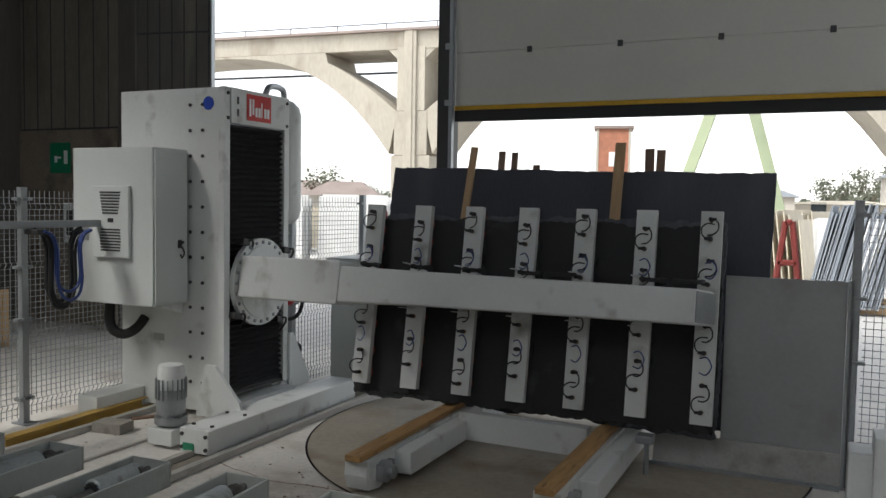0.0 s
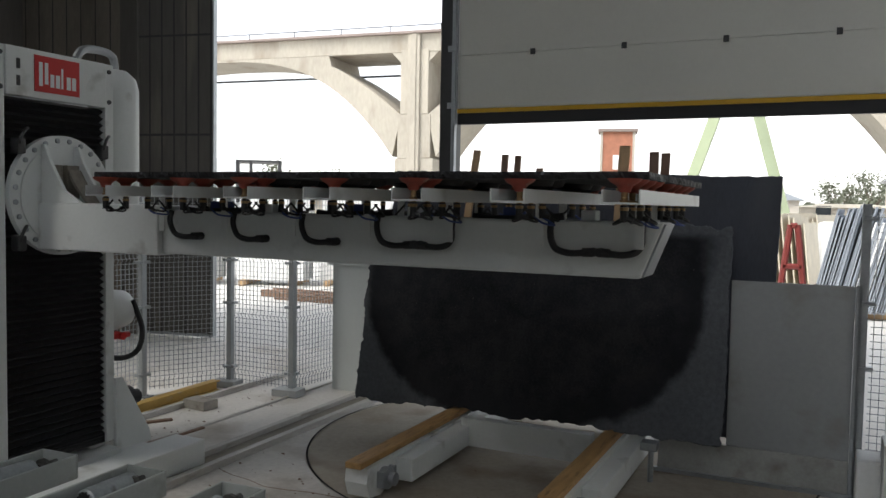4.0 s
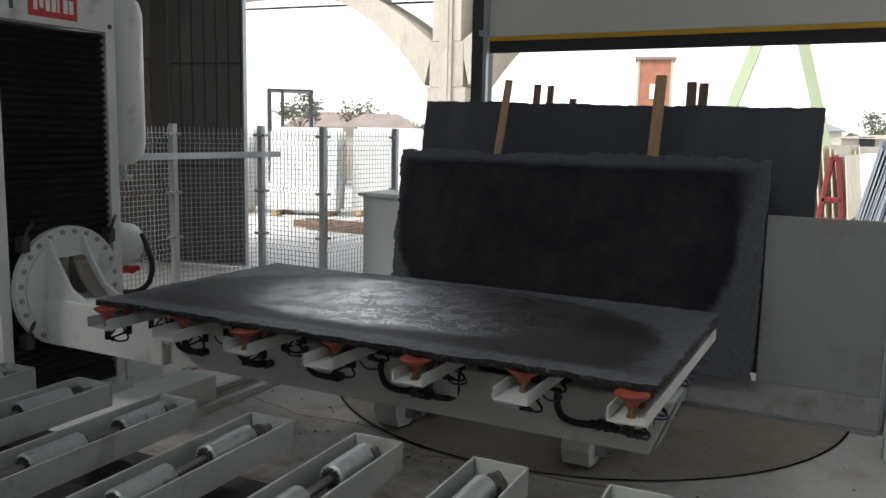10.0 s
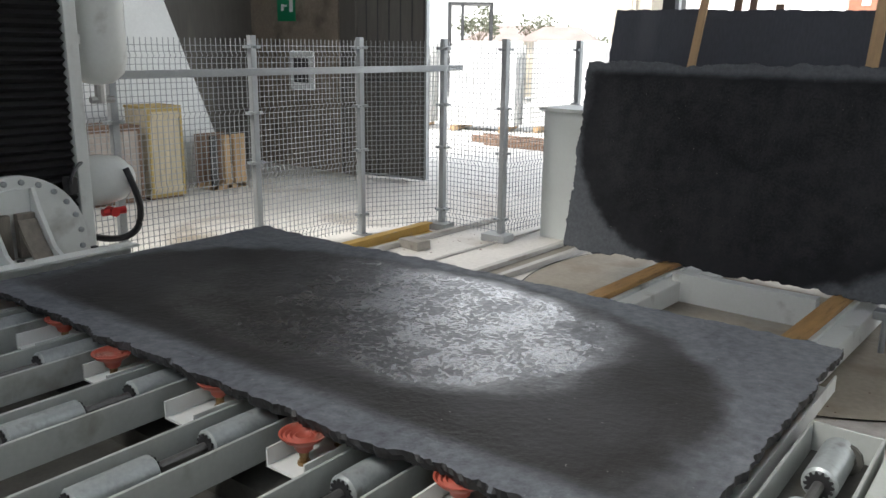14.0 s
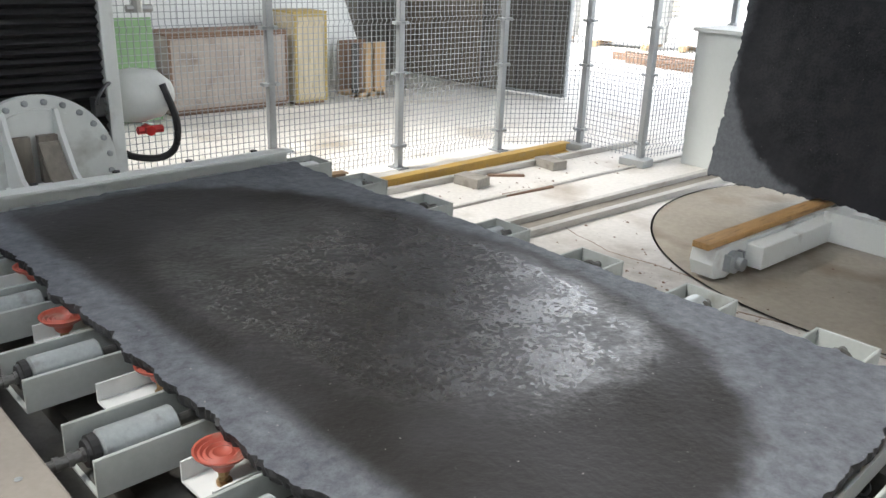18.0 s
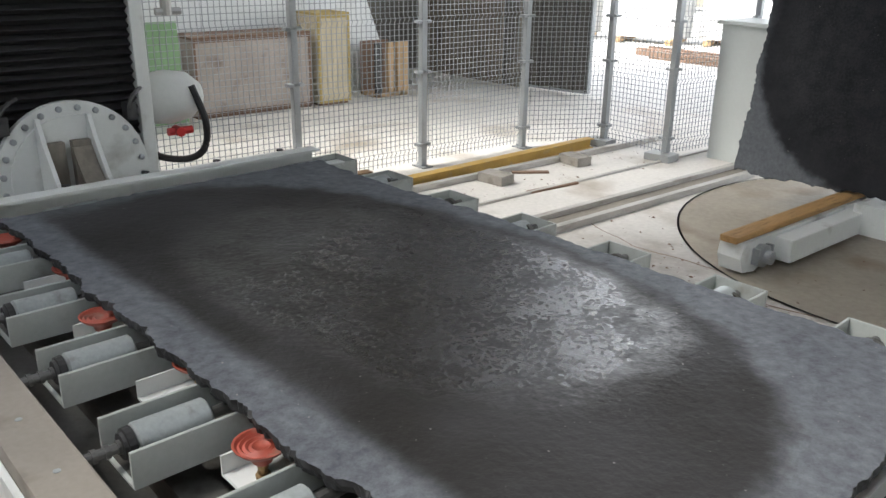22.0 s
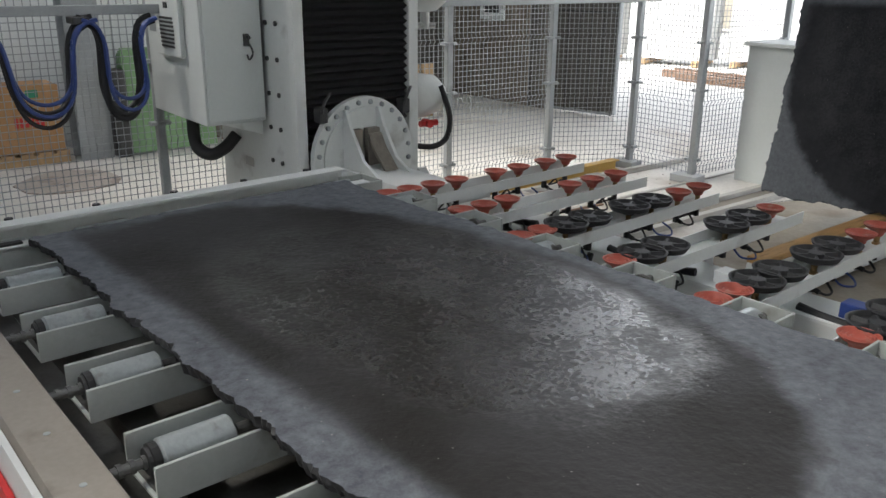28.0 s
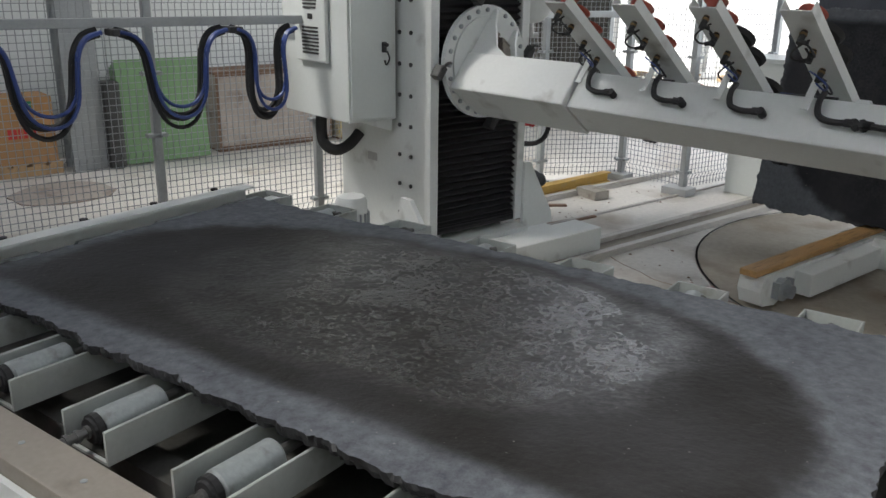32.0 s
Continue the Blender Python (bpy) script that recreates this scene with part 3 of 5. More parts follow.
def mesh_panel(l, h=1.94, pitch=0.05, r=0.0026):
    """Welded wire panel in the x-z plane with pressed folds."""
    verts, faces = [], []

    def bar(p, q, r):
        p, q = Vector(p), Vector(q)
        d = (q - p).normalized()
        s = Vector((0, 1, 0))
        t = d.cross(s)
        k = len(verts)
        for e in (p, q):
            for a, b in ((-1, -1), (1, -1), (1, 1), (-1, 1)):
                verts.append(e + s * r * a + t * r * b)
        faces.extend([(k, k + 1, k + 5, k + 4), (k + 1, k + 2, k + 6, k + 5), (k + 2, k + 3, k + 7, k + 6), (k + 3, k, k + 4, k + 7)])
    folds = (0.18, 0.78, 1.38, h - 0.08)
    n = int(l / pitch)
    for k in range(n + 1):
        x = 0.02 + k * (l - 0.04) / n
        z = 0.06
        for f in folds:
            bar((x, 0, z), (x, 0, f - 0.03), r)
            bar((x, 0, f - 0.03), (x, -0.02, f), r)
            bar((x, -0.02, f), (x, 0, f + 0.03), r)
            z = f + 0.03
        bar((x, 0, z), (x, 0, h + 0.06), r)
    m = int(h / pitch)
    for k in range(m):
        z = 0.09 + k * pitch
        bar((0.0, 0.004, z), (l, 0.004, z), r)
    me = bpy.data.meshes.new("mesh_panel")
    me.from_pydata(verts, [], faces)
    me.materials.append(WIRE)
    return me


POST, CLAMP = post_mesh(), clamp_mesh()
FOOT = done("foot", B(-0.14, 0.14, -0.10, 0.10, 0.0, 0.075, bevel=0.008), PANEL_GREY)


def fence(points, label):
    f = thing("safety_fence", label, "fence")
    for p in points:
        same("post", POST, f, pose(p[0], p[1], 0, 0, 0, 0))
        if p[1] > 6.9:
            same("foot", FOOT, f, pose(p[0] - 0.02, p[1] - 0.03, 0, 0, 0, 6))
    for p, q in zip(points, points[1:]):
        d = Vector(q) - Vector(p)
        a = math.degrees(math.atan2(d.y, d.x))
        me = mesh_panel(d.length - 0.1)
        u = d.normalized()
        same("mesh_panel", me, f, pose(p[0] + u.x * 0.05, p[1] + u.y * 0.05, 0, 0, 0, a))
        for z in (0.22, 0.9, 1.35, 1.93):
            for e, s in ((p, 1), (q, -1)):
                same("clamp", CLAMP, f, pose(e[0] + s * u.x * 0.03, e[1] + s * u.y * 0.03, z, 0, 0, a))
    return f


fence([(-6.15, y) for y in (-1.5, -0.15, 1.2, 2.53, 3.89, 5.24, 6.58)] + [(-5.71, 7.38), (-4.9, 7.36), (-4.8, 8.6)], "galvanised wire mesh safety fence round the machine")
fence([(0.24, 6.8), (1.65, 6.8), (3.0, 6.8)], "galvanised wire mesh safety fence beside the rack")


# ---- stone slabs ----
def slab_bm(hx, hz, thick, seed, rough=1.0):
    """A stone slab in the x-z plane, front at y 0, with a broken rim: crushed on the front edge, frayed at mid thickness."""
    rnd = random.Random(seed)
    rings = [[], [], []]

    def edge(p, q, n, amp):
        d = Vector((q[1] - p[1], -(q[0] - p[0]))).normalized()
        for k in range(n):
            t = k / n
            j = amp * (1.2 * noise.noise(Vector((t * 9 + seed, seed, p[0]))) + 0.9 * noise.noise(Vector((t * 47 + seed, seed + 3, p[0]))))
            for ring, lo, hi in zip(rings, (-0.9, -0.35, -0.5), (0.1, 0.45, 0.3)):
                o = j + amp * rnd.uniform(lo, hi) * rnd.random()
                ring.append((p[0] + (q[0] - p[0]) * t + d.x * o, p[1] + (q[1] - p[1]) * t + d.y * o))
    edge((-hx, -hz), (hx, -hz), 260, 0.022 * rough)
    edge((hx, -hz), (hx, hz), 110, 0.010 * rough)
    edge((hx, hz), (-hx, hz), 260, 0.022 * rough)
    edge((-hx, hz), (-hx, -hz), 110, 0.016 * rough)
    bm = bmesh.new()
    loops = [[bm.verts.new((x, y, z)) for x, z in ring] for ring, y in zip(rings, (0, thick * 0.55, thick))]
    bm.faces.new(loops[0])
    bm.faces.new(loops[2][::-1])
    for a, b in zip(loops, loops[1:]):
        for k in range(len(a)):
            bm.faces.new((a[k], b[k], b[(k + 1) % len(a)], a[(k + 1) % len(a)]))
    return bm


laid = solid("stone_slab", slab_bm(1.50, 0.758, 0.03, 3), [SLAB_UNDER, SLAB_LAID], "dark stone slab, wet centre, dusty grey rim, carried by the loader", "slab", group="slabs")
for f in laid.data.polygons:
    f.material_index = 1 if f.normal.y > 0.5 else 0
lean = 9.5
standing = solid("stone_slab", slab_bm(1.52, 0.79, 0.03, 5), SLAB_STANDING, "dark stone slab with a rounded wet patch leaning on the rack", "slab", group="slabs")
standing.matrix_basis = pose(-2.15, 6.715, 1.07, -lean, 0, 0)
tall = solid("stone_slab", slab_bm(1.66, 1.0, 0.03, 8, 0.45), SLAB_BACK, "tall blue-black stone slab leaning behind on the rack", "slab", group="slabs")
tall.matrix_basis = pose(-2.0, 7.07, 1.27, -lean, 0.9, 0)
for x, z0, z1, w, y, m, r in ((-2.73, 1.75, 2.44, 0.062, 6.98, WOOD, 4), (-1.47, 1.72, 2.46, 0.082, 6.98, WOOD, 1),
                              (-2.59, 1.9, 2.42, 0.06, 7.28, DARK_WOOD, 0), (-2.47, 1.9, 2.41, 0.055, 7.28, DARK_WOOD, 0),
                              (-2.27, 1.9, 2.30, 0.06, 7.28, DARK_WOOD, 0), (-1.30, 1.9, 2.43, 0.075, 7.28, DARK_WOOD, -2), (-1.21, 1.9, 2.42, 0.07, 7.30, DARK_WOOD, 0)):
    o = solid("wood_batten", B(-w / 2, w / 2, -0.012, 0.012, z0 - z1, 0, bevel=0.003), m, "wooden spacer batten standing between slabs", "batten", group="spacer battens")
    o.matrix_basis = pose(x, y, z1, -lean, r, 0)

# rack that carries the slabs
rack = thing("slab_rack", "white steel slab rack with timber bolsters", "rack")
for x in (-2.72, -1.40):
    bm = bmesh.new()
    prism(bm, [(5.10, 0.04), (5.24, 0.02), (5.36, 0.06), (7.9, 0.06), (7.9, 0.24), (5.08, 0.24), (5.06, 0.14)], x - 0.10, x + 0.07, "X")
    arm_ = part("bearer", bm, WHITE_PAINT, rack, "white steel bearer beam")
    part("bolster", B(x - 0.075, x + 0.045, 5.02, 6.9, 0.242, 0.286, bevel=0.008), WOOD_BEAM, arm_, "worn orange timber bolster")
    bm = bmesh.new()
    box(bm, x + 0.072, x + 0.20, 5.45, 7.6, 0.06, 0.22, bevel=0.01)
    part("side_box", bm, WHITE_PAINT, arm_)
    bm = bmesh.new()
    lathe(bm, [(0.075, 0.0), (0.075, 0.05), (0.045, 0.06), (0.045, 0.10), (0.02, 0.105)], 18, (x + 0.07, 5.27, 0.13), "X")
    for k in range(5):
        box(bm, x + 0.07, x + 0.12, 5.19 + k * 0.04, 5.21 + k * 0.04, 0.08, 0.19)
    part("axle_hub", bm, GALV, arm_)
part("cross_beam", B(-2.59, -1.53, 6.42, 6.52, 0.06, 0.282, bevel=0.006), WHITE_PAINT, rack)
part("cross_beam", B(-2.59, -1.53, 7.5, 7.6, 0.06, 0.26, bevel=0.006), WHITE_PAINT, rack)
for x in (-2.72, -1.40):
    bm = bmesh.new()
    prism(bm, [(7.36, 0.24), (7.5, 0.24), (7.62, 2.1), (7.56, 2.1)], x - 0.05, x + 0.03, "X")
    part("upright", bm, WHITE_PAINT, rack)
bm = bmesh.new()
rod(bm, (-1.09, 6.42, 0.0), (-1.09, 6.42, 0.26), 0.02, 8)
box(bm, -1.16, -1.04, 6.36, 6.48, 0.24, 0.30, bevel=0.01)
part("prop", bm, GALV, rack)

# guard panel beside the rack
guard = thing("guard_panel", "grey sheet metal guard panel with dirty foot", "guard")
part("sheet", B(-0.62, 0.19, 6.80, 6.83, 0.24, 1.46, bevel=0.004), PANEL_GREY, guard)
part("post", B(0.192, 0.232, 6.77, 6.83, 0, 1.47), GALV, guard)
bm = bmesh.new()
prism(bm, [(6.72, 0.03), (6.80, 0.235), (6.83, 0.235), (6.83, 0.03)], -1.10, 0.19, "X")
part("kick_plate", bm, KICK_GREY, guard, "dirty foot plate")
part("foot_rail", B(-1.12, 0.19, 6.69, 6.72, 0, 0.035), GALV, guard)
cb = thing("cable_box", "pale grey plastic duct boxes on the floor", "box")
part("body", B(0.22, 0.42, 6.22, 6.5, 0, 0.42, bevel=0.02), WHITE_SHEET, cb)
part("body", B(0.36, 0.60, 6.1, 6.4, 0, 0.56, bevel=0.02), WHITE_SHEET, cb)
eb = thing("control_cabinet", "pale grey steel cabinet with a flat lid", "cabinet")
part("body", B(-4.70, -4.02, 7.80, 8.30, 0, 1.32, bevel=0.006), GREY_PAINT, eb)
part("lid", B(-4.74, -3.98, 7.76, 8.34, 1.322, 1.36, bevel=0.006), GREY_PAINT, eb)


LX = -4.7                     # face of the loader column


# ---- slab loader: column on the track, with its turning arm ----
loader = thing("slab_loader", "white slab loader column on floor rails", "machine", pose(LX, 6.56, 0))
bm = bmesh.new()
box(bm, -1.15, -0.06, -0.42, -0.28, 0.10, 2.87, bevel=0.012)
box(bm, -1.15, -0.06, 0.28, 0.42, 0.10, 2.87, bevel=0.012)
box(bm, -1.15, -0.45, -0.28, 0.28, 0.10, 2.87)
column = part("column", bm, WHITE_PAINT, loader, "white painted steel column")
part("front_frame", B(-0.06, 0.0, -0.44, -0.37, 0.2, 2.87, bevel=0.006), WHITE_PAINT, loader)
part("front_frame", B(-0.06, 0.0, 0.37, 0.44, 0.2, 2.87, bevel=0.006), WHITE_PAINT, loader)
head = part("head_plate", B(-0.05, 0.012, -0.368, 0.368, 2.58, 2.87, bevel=0.006), WHITE_PAINT, loader)
bolt_me = done("bolt", (lambda b: (lathe(b, [(0.016, 0), (0.016, 0.012), (0.008, 0.014)], 8), b)[1])(bmesh.new()), DARK_STEEL)
flange_bolt_me = done("bolt", (lambda b: (lathe(b, [(0.017, 0), (0.017, 0.012), (0.009, 0.016)], 8), b)[1])(bmesh.new()), GALV)
for k in range(12):
    for x in (-0.37, -0.24):
        same("bolt", bolt_me, column, pose(x, -0.42, 2.73 - k * 0.21, 90))
for z in (2.62, 2.82):
    for y in (-0.4, 0.4):
        same("bolt", bolt_me, column, pose(0.0, y, z, 0, 90))
logo = part("sign_plate", B(0.014, 0.018, -0.18, 0.15, 2.62, 2.84, bevel=0.002), RED_PAINT, head, "red maker plate with white marks")
bm = bmesh.new()
box(bm, 0.019, 0.021, -0.15, -0.125, 2.655, 2.80)
box(bm, 0.019, 0.021, -0.11, -0.085, 2.67, 2.80)
for k, (w, h0, h1) in enumerate(((0.028, 2.655, 2.735), (0.03, 2.655, 2.735), (0.014, 2.655, 2.78), (0.03, 2.655, 2.735), (0.03, 2.655, 2.735))):
    y = -0.07 + k * 0.04
    box(bm, 0.019, 0.021, y, y + w, h0, h1)
part("print", bm, WHITE_PRINT, logo)
bm = bmesh.new()
lathe(bm, [(0.055, 0), (0.055, 0.004), (0.001, 0.005)], 20, (-0.18, -0.421, 2.74), "Y")
for v in bm.verts:
    v.co.y = -0.421 - (v.co.y + 0.421)
part("round_label", bm, BLUE_PRINT, column, "round blue warning label")
bm = bmesh.new()
box(bm, 0.013, 0.015, -0.30, -0.275, 2.64, 2.70)
box(bm, 0.013, 0.015, -0.30, -0.275, 2.74, 2.80)
part("slot", bm, DARK_STEEL, head)


def bellows(z0, z1):
    bm = bmesh.new()
    n = int((z1 - z0) / 0.045)
    prof = []
    for k in range(n):
        z = z0 + (z1 - z0) * k / n
        prof += [(-0.055, z), (-0.012, z + (z1 - z0) / n * 0.5)]
    prof.append((-0.055, z1))
    prism(bm, [(-0.12, z0)] + prof + [(-0.12, z1)], -0.366, 0.366, "Y")
    return bm


part("bellows", bellows(0.2, 2.575), BELLOWS, loader, "black pleated cover")
for x0, x1, y0 in ((0.32, 0.60, -1.36), (-1.18, -0.95, -1.0)):
    part("base_beam", B(x0, x1, y0, 0.76, 0.03, 0.215, bevel=0.01), WHITE_PAINT, loader)
part("base_step", B(0.02, 0.318, -0.45, 0.72, 0.05, 0.12), WHITE_PAINT, loader)
part("base_plate", B(-0.948, 0.098, -0.45, 0.45, 0.06, 0.16), WHITE_PAINT, loader)
part("id_tag", B(0.36, 0.46, -1.372, -1.362, 0.05, 0.105), GREEN_TAG, loader, "green tag")
bm = bmesh.new()
prism(bm, [(0.46, 0.12), (0.80, 0.12), (0.78, 0.22), (0.52, 0.66), (0.46, 0.66)], 0.0, 0.03, "X")
part("gusset", bm, WHITE_PAINT, loader)
bm = bmesh.new()
prism(bm, [(-0.06, 0.12), (0.318, 0.12), (0.42, 0.217), (0.40, 0.27), (0.14, 0.56), (0.04, 0.56)], -0.76, -0.725, "Y")
part("gusset", bm, WHITE_PAINT, loader)
for x, y in ((0.36, -0.86), (0.54, -0.86), (0.36, -1.25), (0.54, -1.25)):
    same("bolt", bolt_me, loader, pose(x, y, 0.215))
for z in (0.07, 0.17):
    for x in (0.345, 0.575):
        same("bolt", bolt_me, loader, pose(x, -1.36, z, 90))
# drive motor on the foot
bm = bmesh.new()
lathe(bm, [(0.075, 0.16), (0.075, 0.22), (0.12, 0.24), (0.12, 0.30), (0.075, 0.33), (0.075, 0.36), (0.105, 0.37), (0.105, 0.55)], 20, (0.075, -1.12, 0))
motor = part("drive_motor", bm, GALV, loader, "grey geared drive motor", smooth=True)
fin_me = done("fin", B(-0.006, 0.008, -0.004, 0.004, 0.38, 0.54), GALV)
for k in range(18):
    a = 2 * math.pi * k / 18
    same("fin", fin_me, motor, pose(0.075 + 0.107 * math.cos(a), -1.12 + 0.107 * math.sin(a), 0, 0, 0, math.degrees(a)))
bm = bmesh.new()
lathe(bm, [(0.10, 0.552), (0.10, 0.70), (0.085, 0.73), (0.001, 0.735)], 20, (0.075, -1.12, 0))
part("fan_cover", bm, WHITE_PAINT, motor, smooth=True)
part("mount", B(-0.04, 0.19, -1.24, -1.0, 0.03, 0.158, bevel=0.01), WHITE_PAINT, motor)
# electrical cabinet on the side
cab = part("cabinet", B(-1.26, -0.385, -0.83, -0.445, 1.09, 2.36, bevel=0.008), GREY_PAINT, loader, "pale grey electrical cabinet")
part("door", B(-0.383, -0.368, -0.815, -0.46, 1.11, 2.34, bevel=0.004), GREY_PAINT, cab)
bm = bmesh.new()
box(bm, -0.367, -0.353, -0.575, -0.54, 1.55, 1.62, bevel=0.004)
rod(bm, (-0.355, -0.555, 1.60), (-0.325, -0.555, 1.60), 0.012, 8)
tube(bm, [(-0.345, -0.545, 1.56), (-0.338, -0.53, 1.51), (-0.345, -0.55, 1.47), (-0.345, -0.565, 1.50)], 0.006, 6)
part("lock", bm, DARK_STEEL, cab)
vent = part("cooling_unit", B(-1.00, -0.61, -0.865, -0.832, 1.47, 2.05, bevel=0.008), GREY_PAINT, cab, "cooling unit with slotted grilles")
slot_me = done("slat", B(-0.12, 0.12, -0.003, 0.003, -0.007, 0.007), DARK_STEEL)
for z0, n0, w0 in ((1.53, 8, 1.0), (1.83, 8, 0.75)):
    for k in range(n0):
        wide = w0 + (k * 0.035 if z0 > 1.7 else -abs(k - 3.5) * 0.02)
        same("slat", slot_me, vent, pose(-0.805, -0.866, z0 + k * 0.024) @ Matrix.Diagonal((wide, 1, 1, 1)))
part("display", B(-0.83, -0.77, -0.869, -0.866, 1.755, 1.79), DARK_RUBBER, vent)
part("label_plate", B(-1.20, -1.08, -0.835, -0.832, 1.60, 1.72), GALV, cab)
part("switch_handle", B(-1.295, -1.262, -0.78, -0.71, 1.58, 1.86, bevel=0.008), DARK_RUBBER, cab)
bm = bmesh.new()
prism(bm, [(-0.455, 1.085), (-0.72, 1.085), (-0.455, 1.0)], -0.47, -0.42, "X")
part("under_bracket", bm, WHITE_PAINT, cab)
bm = bmesh.new()
tube(bm, [(-1.03, -0.66, 1.12), (-1.03, -0.67, 0.94), (-1.00, -0.66, 0.84), (-0.93, -0.60, 0.80), (-0.87, -0.52, 0.85), (-0.86, -0.44, 0.93)], 0.042, 10)
part("conduit", bm, DARK_RUBBER, cab, "black ribbed conduit", smooth=True)
part("type_plate", B(-0.78, -0.66, -0.424, -0.421, 0.74, 0.80), STEEL, column)
# vacuum tank and pump on the far side
bm = bmesh.new()
lathe(bm, [(0.001, 1.72), (0.08, 1.735), (0.14, 1.79), (0.16, 1.87), (0.16, 2.74), (0.14, 2.82), (0.08, 2.875), (0.001, 2.89)], 24, (-0.20, 0.64, 0))
tank = part("vacuum_tank", bm, WHITE_PAINT, loader, "white vacuum tank", smooth=True)
bm = bmesh.new()
rod(bm, (-0.20, 0.64, 1.74), (-0.20, 0.64, 1.62), 0.03, 10)
rod(bm, (-0.20, 0.58, 1.64), (-0.20, 0.72, 1.64), 0.02, 8)
part("drain_valve", bm, STEEL, tank)
for z in (1.95, 2.6):
    part("bracket", B(-0.24, -0.10, 0.44, 0.50, z, z + 0.05), WHITE_PAINT, tank)
bm = bmesh.new()
tube(bm, [(-0.20, 0.64, 2.88), (-0.2, 0.62, 2.97), (-0.18, 0.5, 2.99), (-0.12, 0.30, 2.96), (-0.10, 0.22, 2.88)], 0.028, 8)
part("vacuum_hose", bm, GALV, tank, smooth=True)
bm = bmesh.new()
lathe(bm, [(0.001, 0.44), (0.10, 0.445), (0.14, 0.50), (0.15, 0.60), (0.13, 0.72), (0.07, 0.79), (0.001, 0.80)], 22, (-0.22, 0, 1.18), "Y")
for v in bm.verts:
    v.co = Vector((v.co.x, v.co.y, v.co.z))
pump = part("vacuum_vessel", bm, WHITE_PAINT, loader, "white round vacuum vessel", smooth=True)
bm = bmesh.new()
tube(bm, [(-0.10, 0.70, 1.25), (-0.06, 0.75, 1.05), (-0.08, 0.74, 0.90), (-0.12, 0.66, 0.84), (-0.16, 0.52, 0.86), (-0.2, 0.45, 0.92)], 0.02, 8)
part("hose", bm, DARK_RUBBER, pump, "black hose", smooth=True)
bm = bmesh.new()
rod(bm, (-0.14, 0.56, 1.0), (-0.14, 0.70, 1.0), 0.022, 8)
rod(bm, (-0.10, 0.62, 1.0), (-0.18, 0.62, 1.0), 0.028, 8)
part("valve", bm, RED_PAINT, pump, "red valve")
bm = bmesh.new()
lathe(bm, [(0.09, 0.44), (0.09, 0.66), (0.05, 0.67), (0.05, 0.74), (0.001, 0.74)], 16, (-0.1, 0, 0.55), "Y")
part("small_motor", bm, DARK_RUBBER, loader, "small black motor", smooth=True)

# the arm: flange, beam, seven crossbars with suction cups; it turns about x
arm = part("arm", B(0.06, 1.08, -0.35, -0.05, -0.16, 0.205, bevel=0.012), WHITE_PAINT, loader, "white lifting arm with suction cups")
bm = bmesh.new()
lathe(bm, [(0.001, 0.0), (0.40, 0.0), (0.40, 0.045), (0.33, 0.045), (0.33, 0.06), (0.001, 0.06)], 40, (0, 0, 0), "X")
part("flange", bm, WHITE_PAINT, arm, "round bolted flange", smooth=True)
for k in range(24):
    a = 2 * math.pi * (k + 0.5) / 24
    same("bolt", flange_bolt_me, arm, Matrix.Translation((0.045, 0.365 * math.cos(a), 0.365 * math.sin(a))) @ pose(0, 0, 0, 0, 90))
bm = bmesh.new()
v = [bm.verts.new(p) for x, e, z0, z1 in ((1.082, 0.0, -0.135, 0.165), (1.9, 0.0, -0.115, 0.155), (3.94, 0.10, -0.10, 0.145)) for p in ((x, -0.34, z0), (x + e, -0.08, z0), (x + e, -0.08, z1), (x, -0.34, z1))]
for i in (0, 4):
    for k in range(4):
        bm.faces.new((v[i + k], v[i + (k + 1) % 4], v[i + 4 + (k + 1) % 4], v[i + 4 + k]))
bm.faces.new(v[3::-1])
bm.faces.new(v[8:])
bmesh.ops.recalc_face_normals(bm, faces=bm.faces)
bmesh.ops.bevel(bm, geom=[e for e in bm.edges if e.calc_face_angle(0) > 0.5], offset=0.014, segments=2, affect="EDGES", profile=0.6)
part("beam", bm, WHITE_PAINT, arm, "white hollow section beam")
bm = bmesh.new()
prism(bm, [(3.945, -0.33), (3.955, -0.332), (4.050, -0.088), (4.040, -0.086)], -0.085, 0.13, "Z")
part("end_plate", bm, GALV, arm)
for z in (-0.10, 0.16):
    bm = bmesh.new()
    prism(bm, [(0.061, -0.049), (0.061, 0.33), (0.09, 0.33), (0.14, 0.22), (0.27, 0.03), (0.42, -0.049)], z, z + 0.022, "Z")
    part("rib", bm, WHITE_PAINT, arm)
for z0, z1 in ((-0.075, 0.02), (0.06, 0.15)):
    part("wood_block", B(0.063, 0.11, -0.045, 0.20, z0, z1), RUST_DUST, arm, "worn brown filler plate")
bm = bmesh.new()
prism(bm, [(0.112, 0.17), (0.13, 0.17), (0.19, 0.08), (0.31, -0.047), (0.285, -0.047), (0.17, 0.07)], -0.072, 0.03, "Z")
part("wear_plate", bm, RUST_DUST, arm, "worn brown sloping plate")
for y, z in ((0.31, 0.33), (-0.31, 0.33), (0.31, -0.33), (-0.31, -0.33)):
    bm = bmesh.new()
    box(bm, -0.005, 0.075, y - 0.05, y + 0.05, z - 0.03, z + 0.03, bevel=0.012)
    tube(bm, [(0.05, y, z), (0.09, y + 0.05, z + 0.02), (0.06, y + 0.10, z - 0.03), (0.0, y + 0.12, z - 0.10)], 0.011, 6)
    part("clamp_block", bm, DARK_STEEL, arm)
C = 0.10                      # stone face above the pivot
BARS = [3.98 - 0.468 * k for k in range(7)]
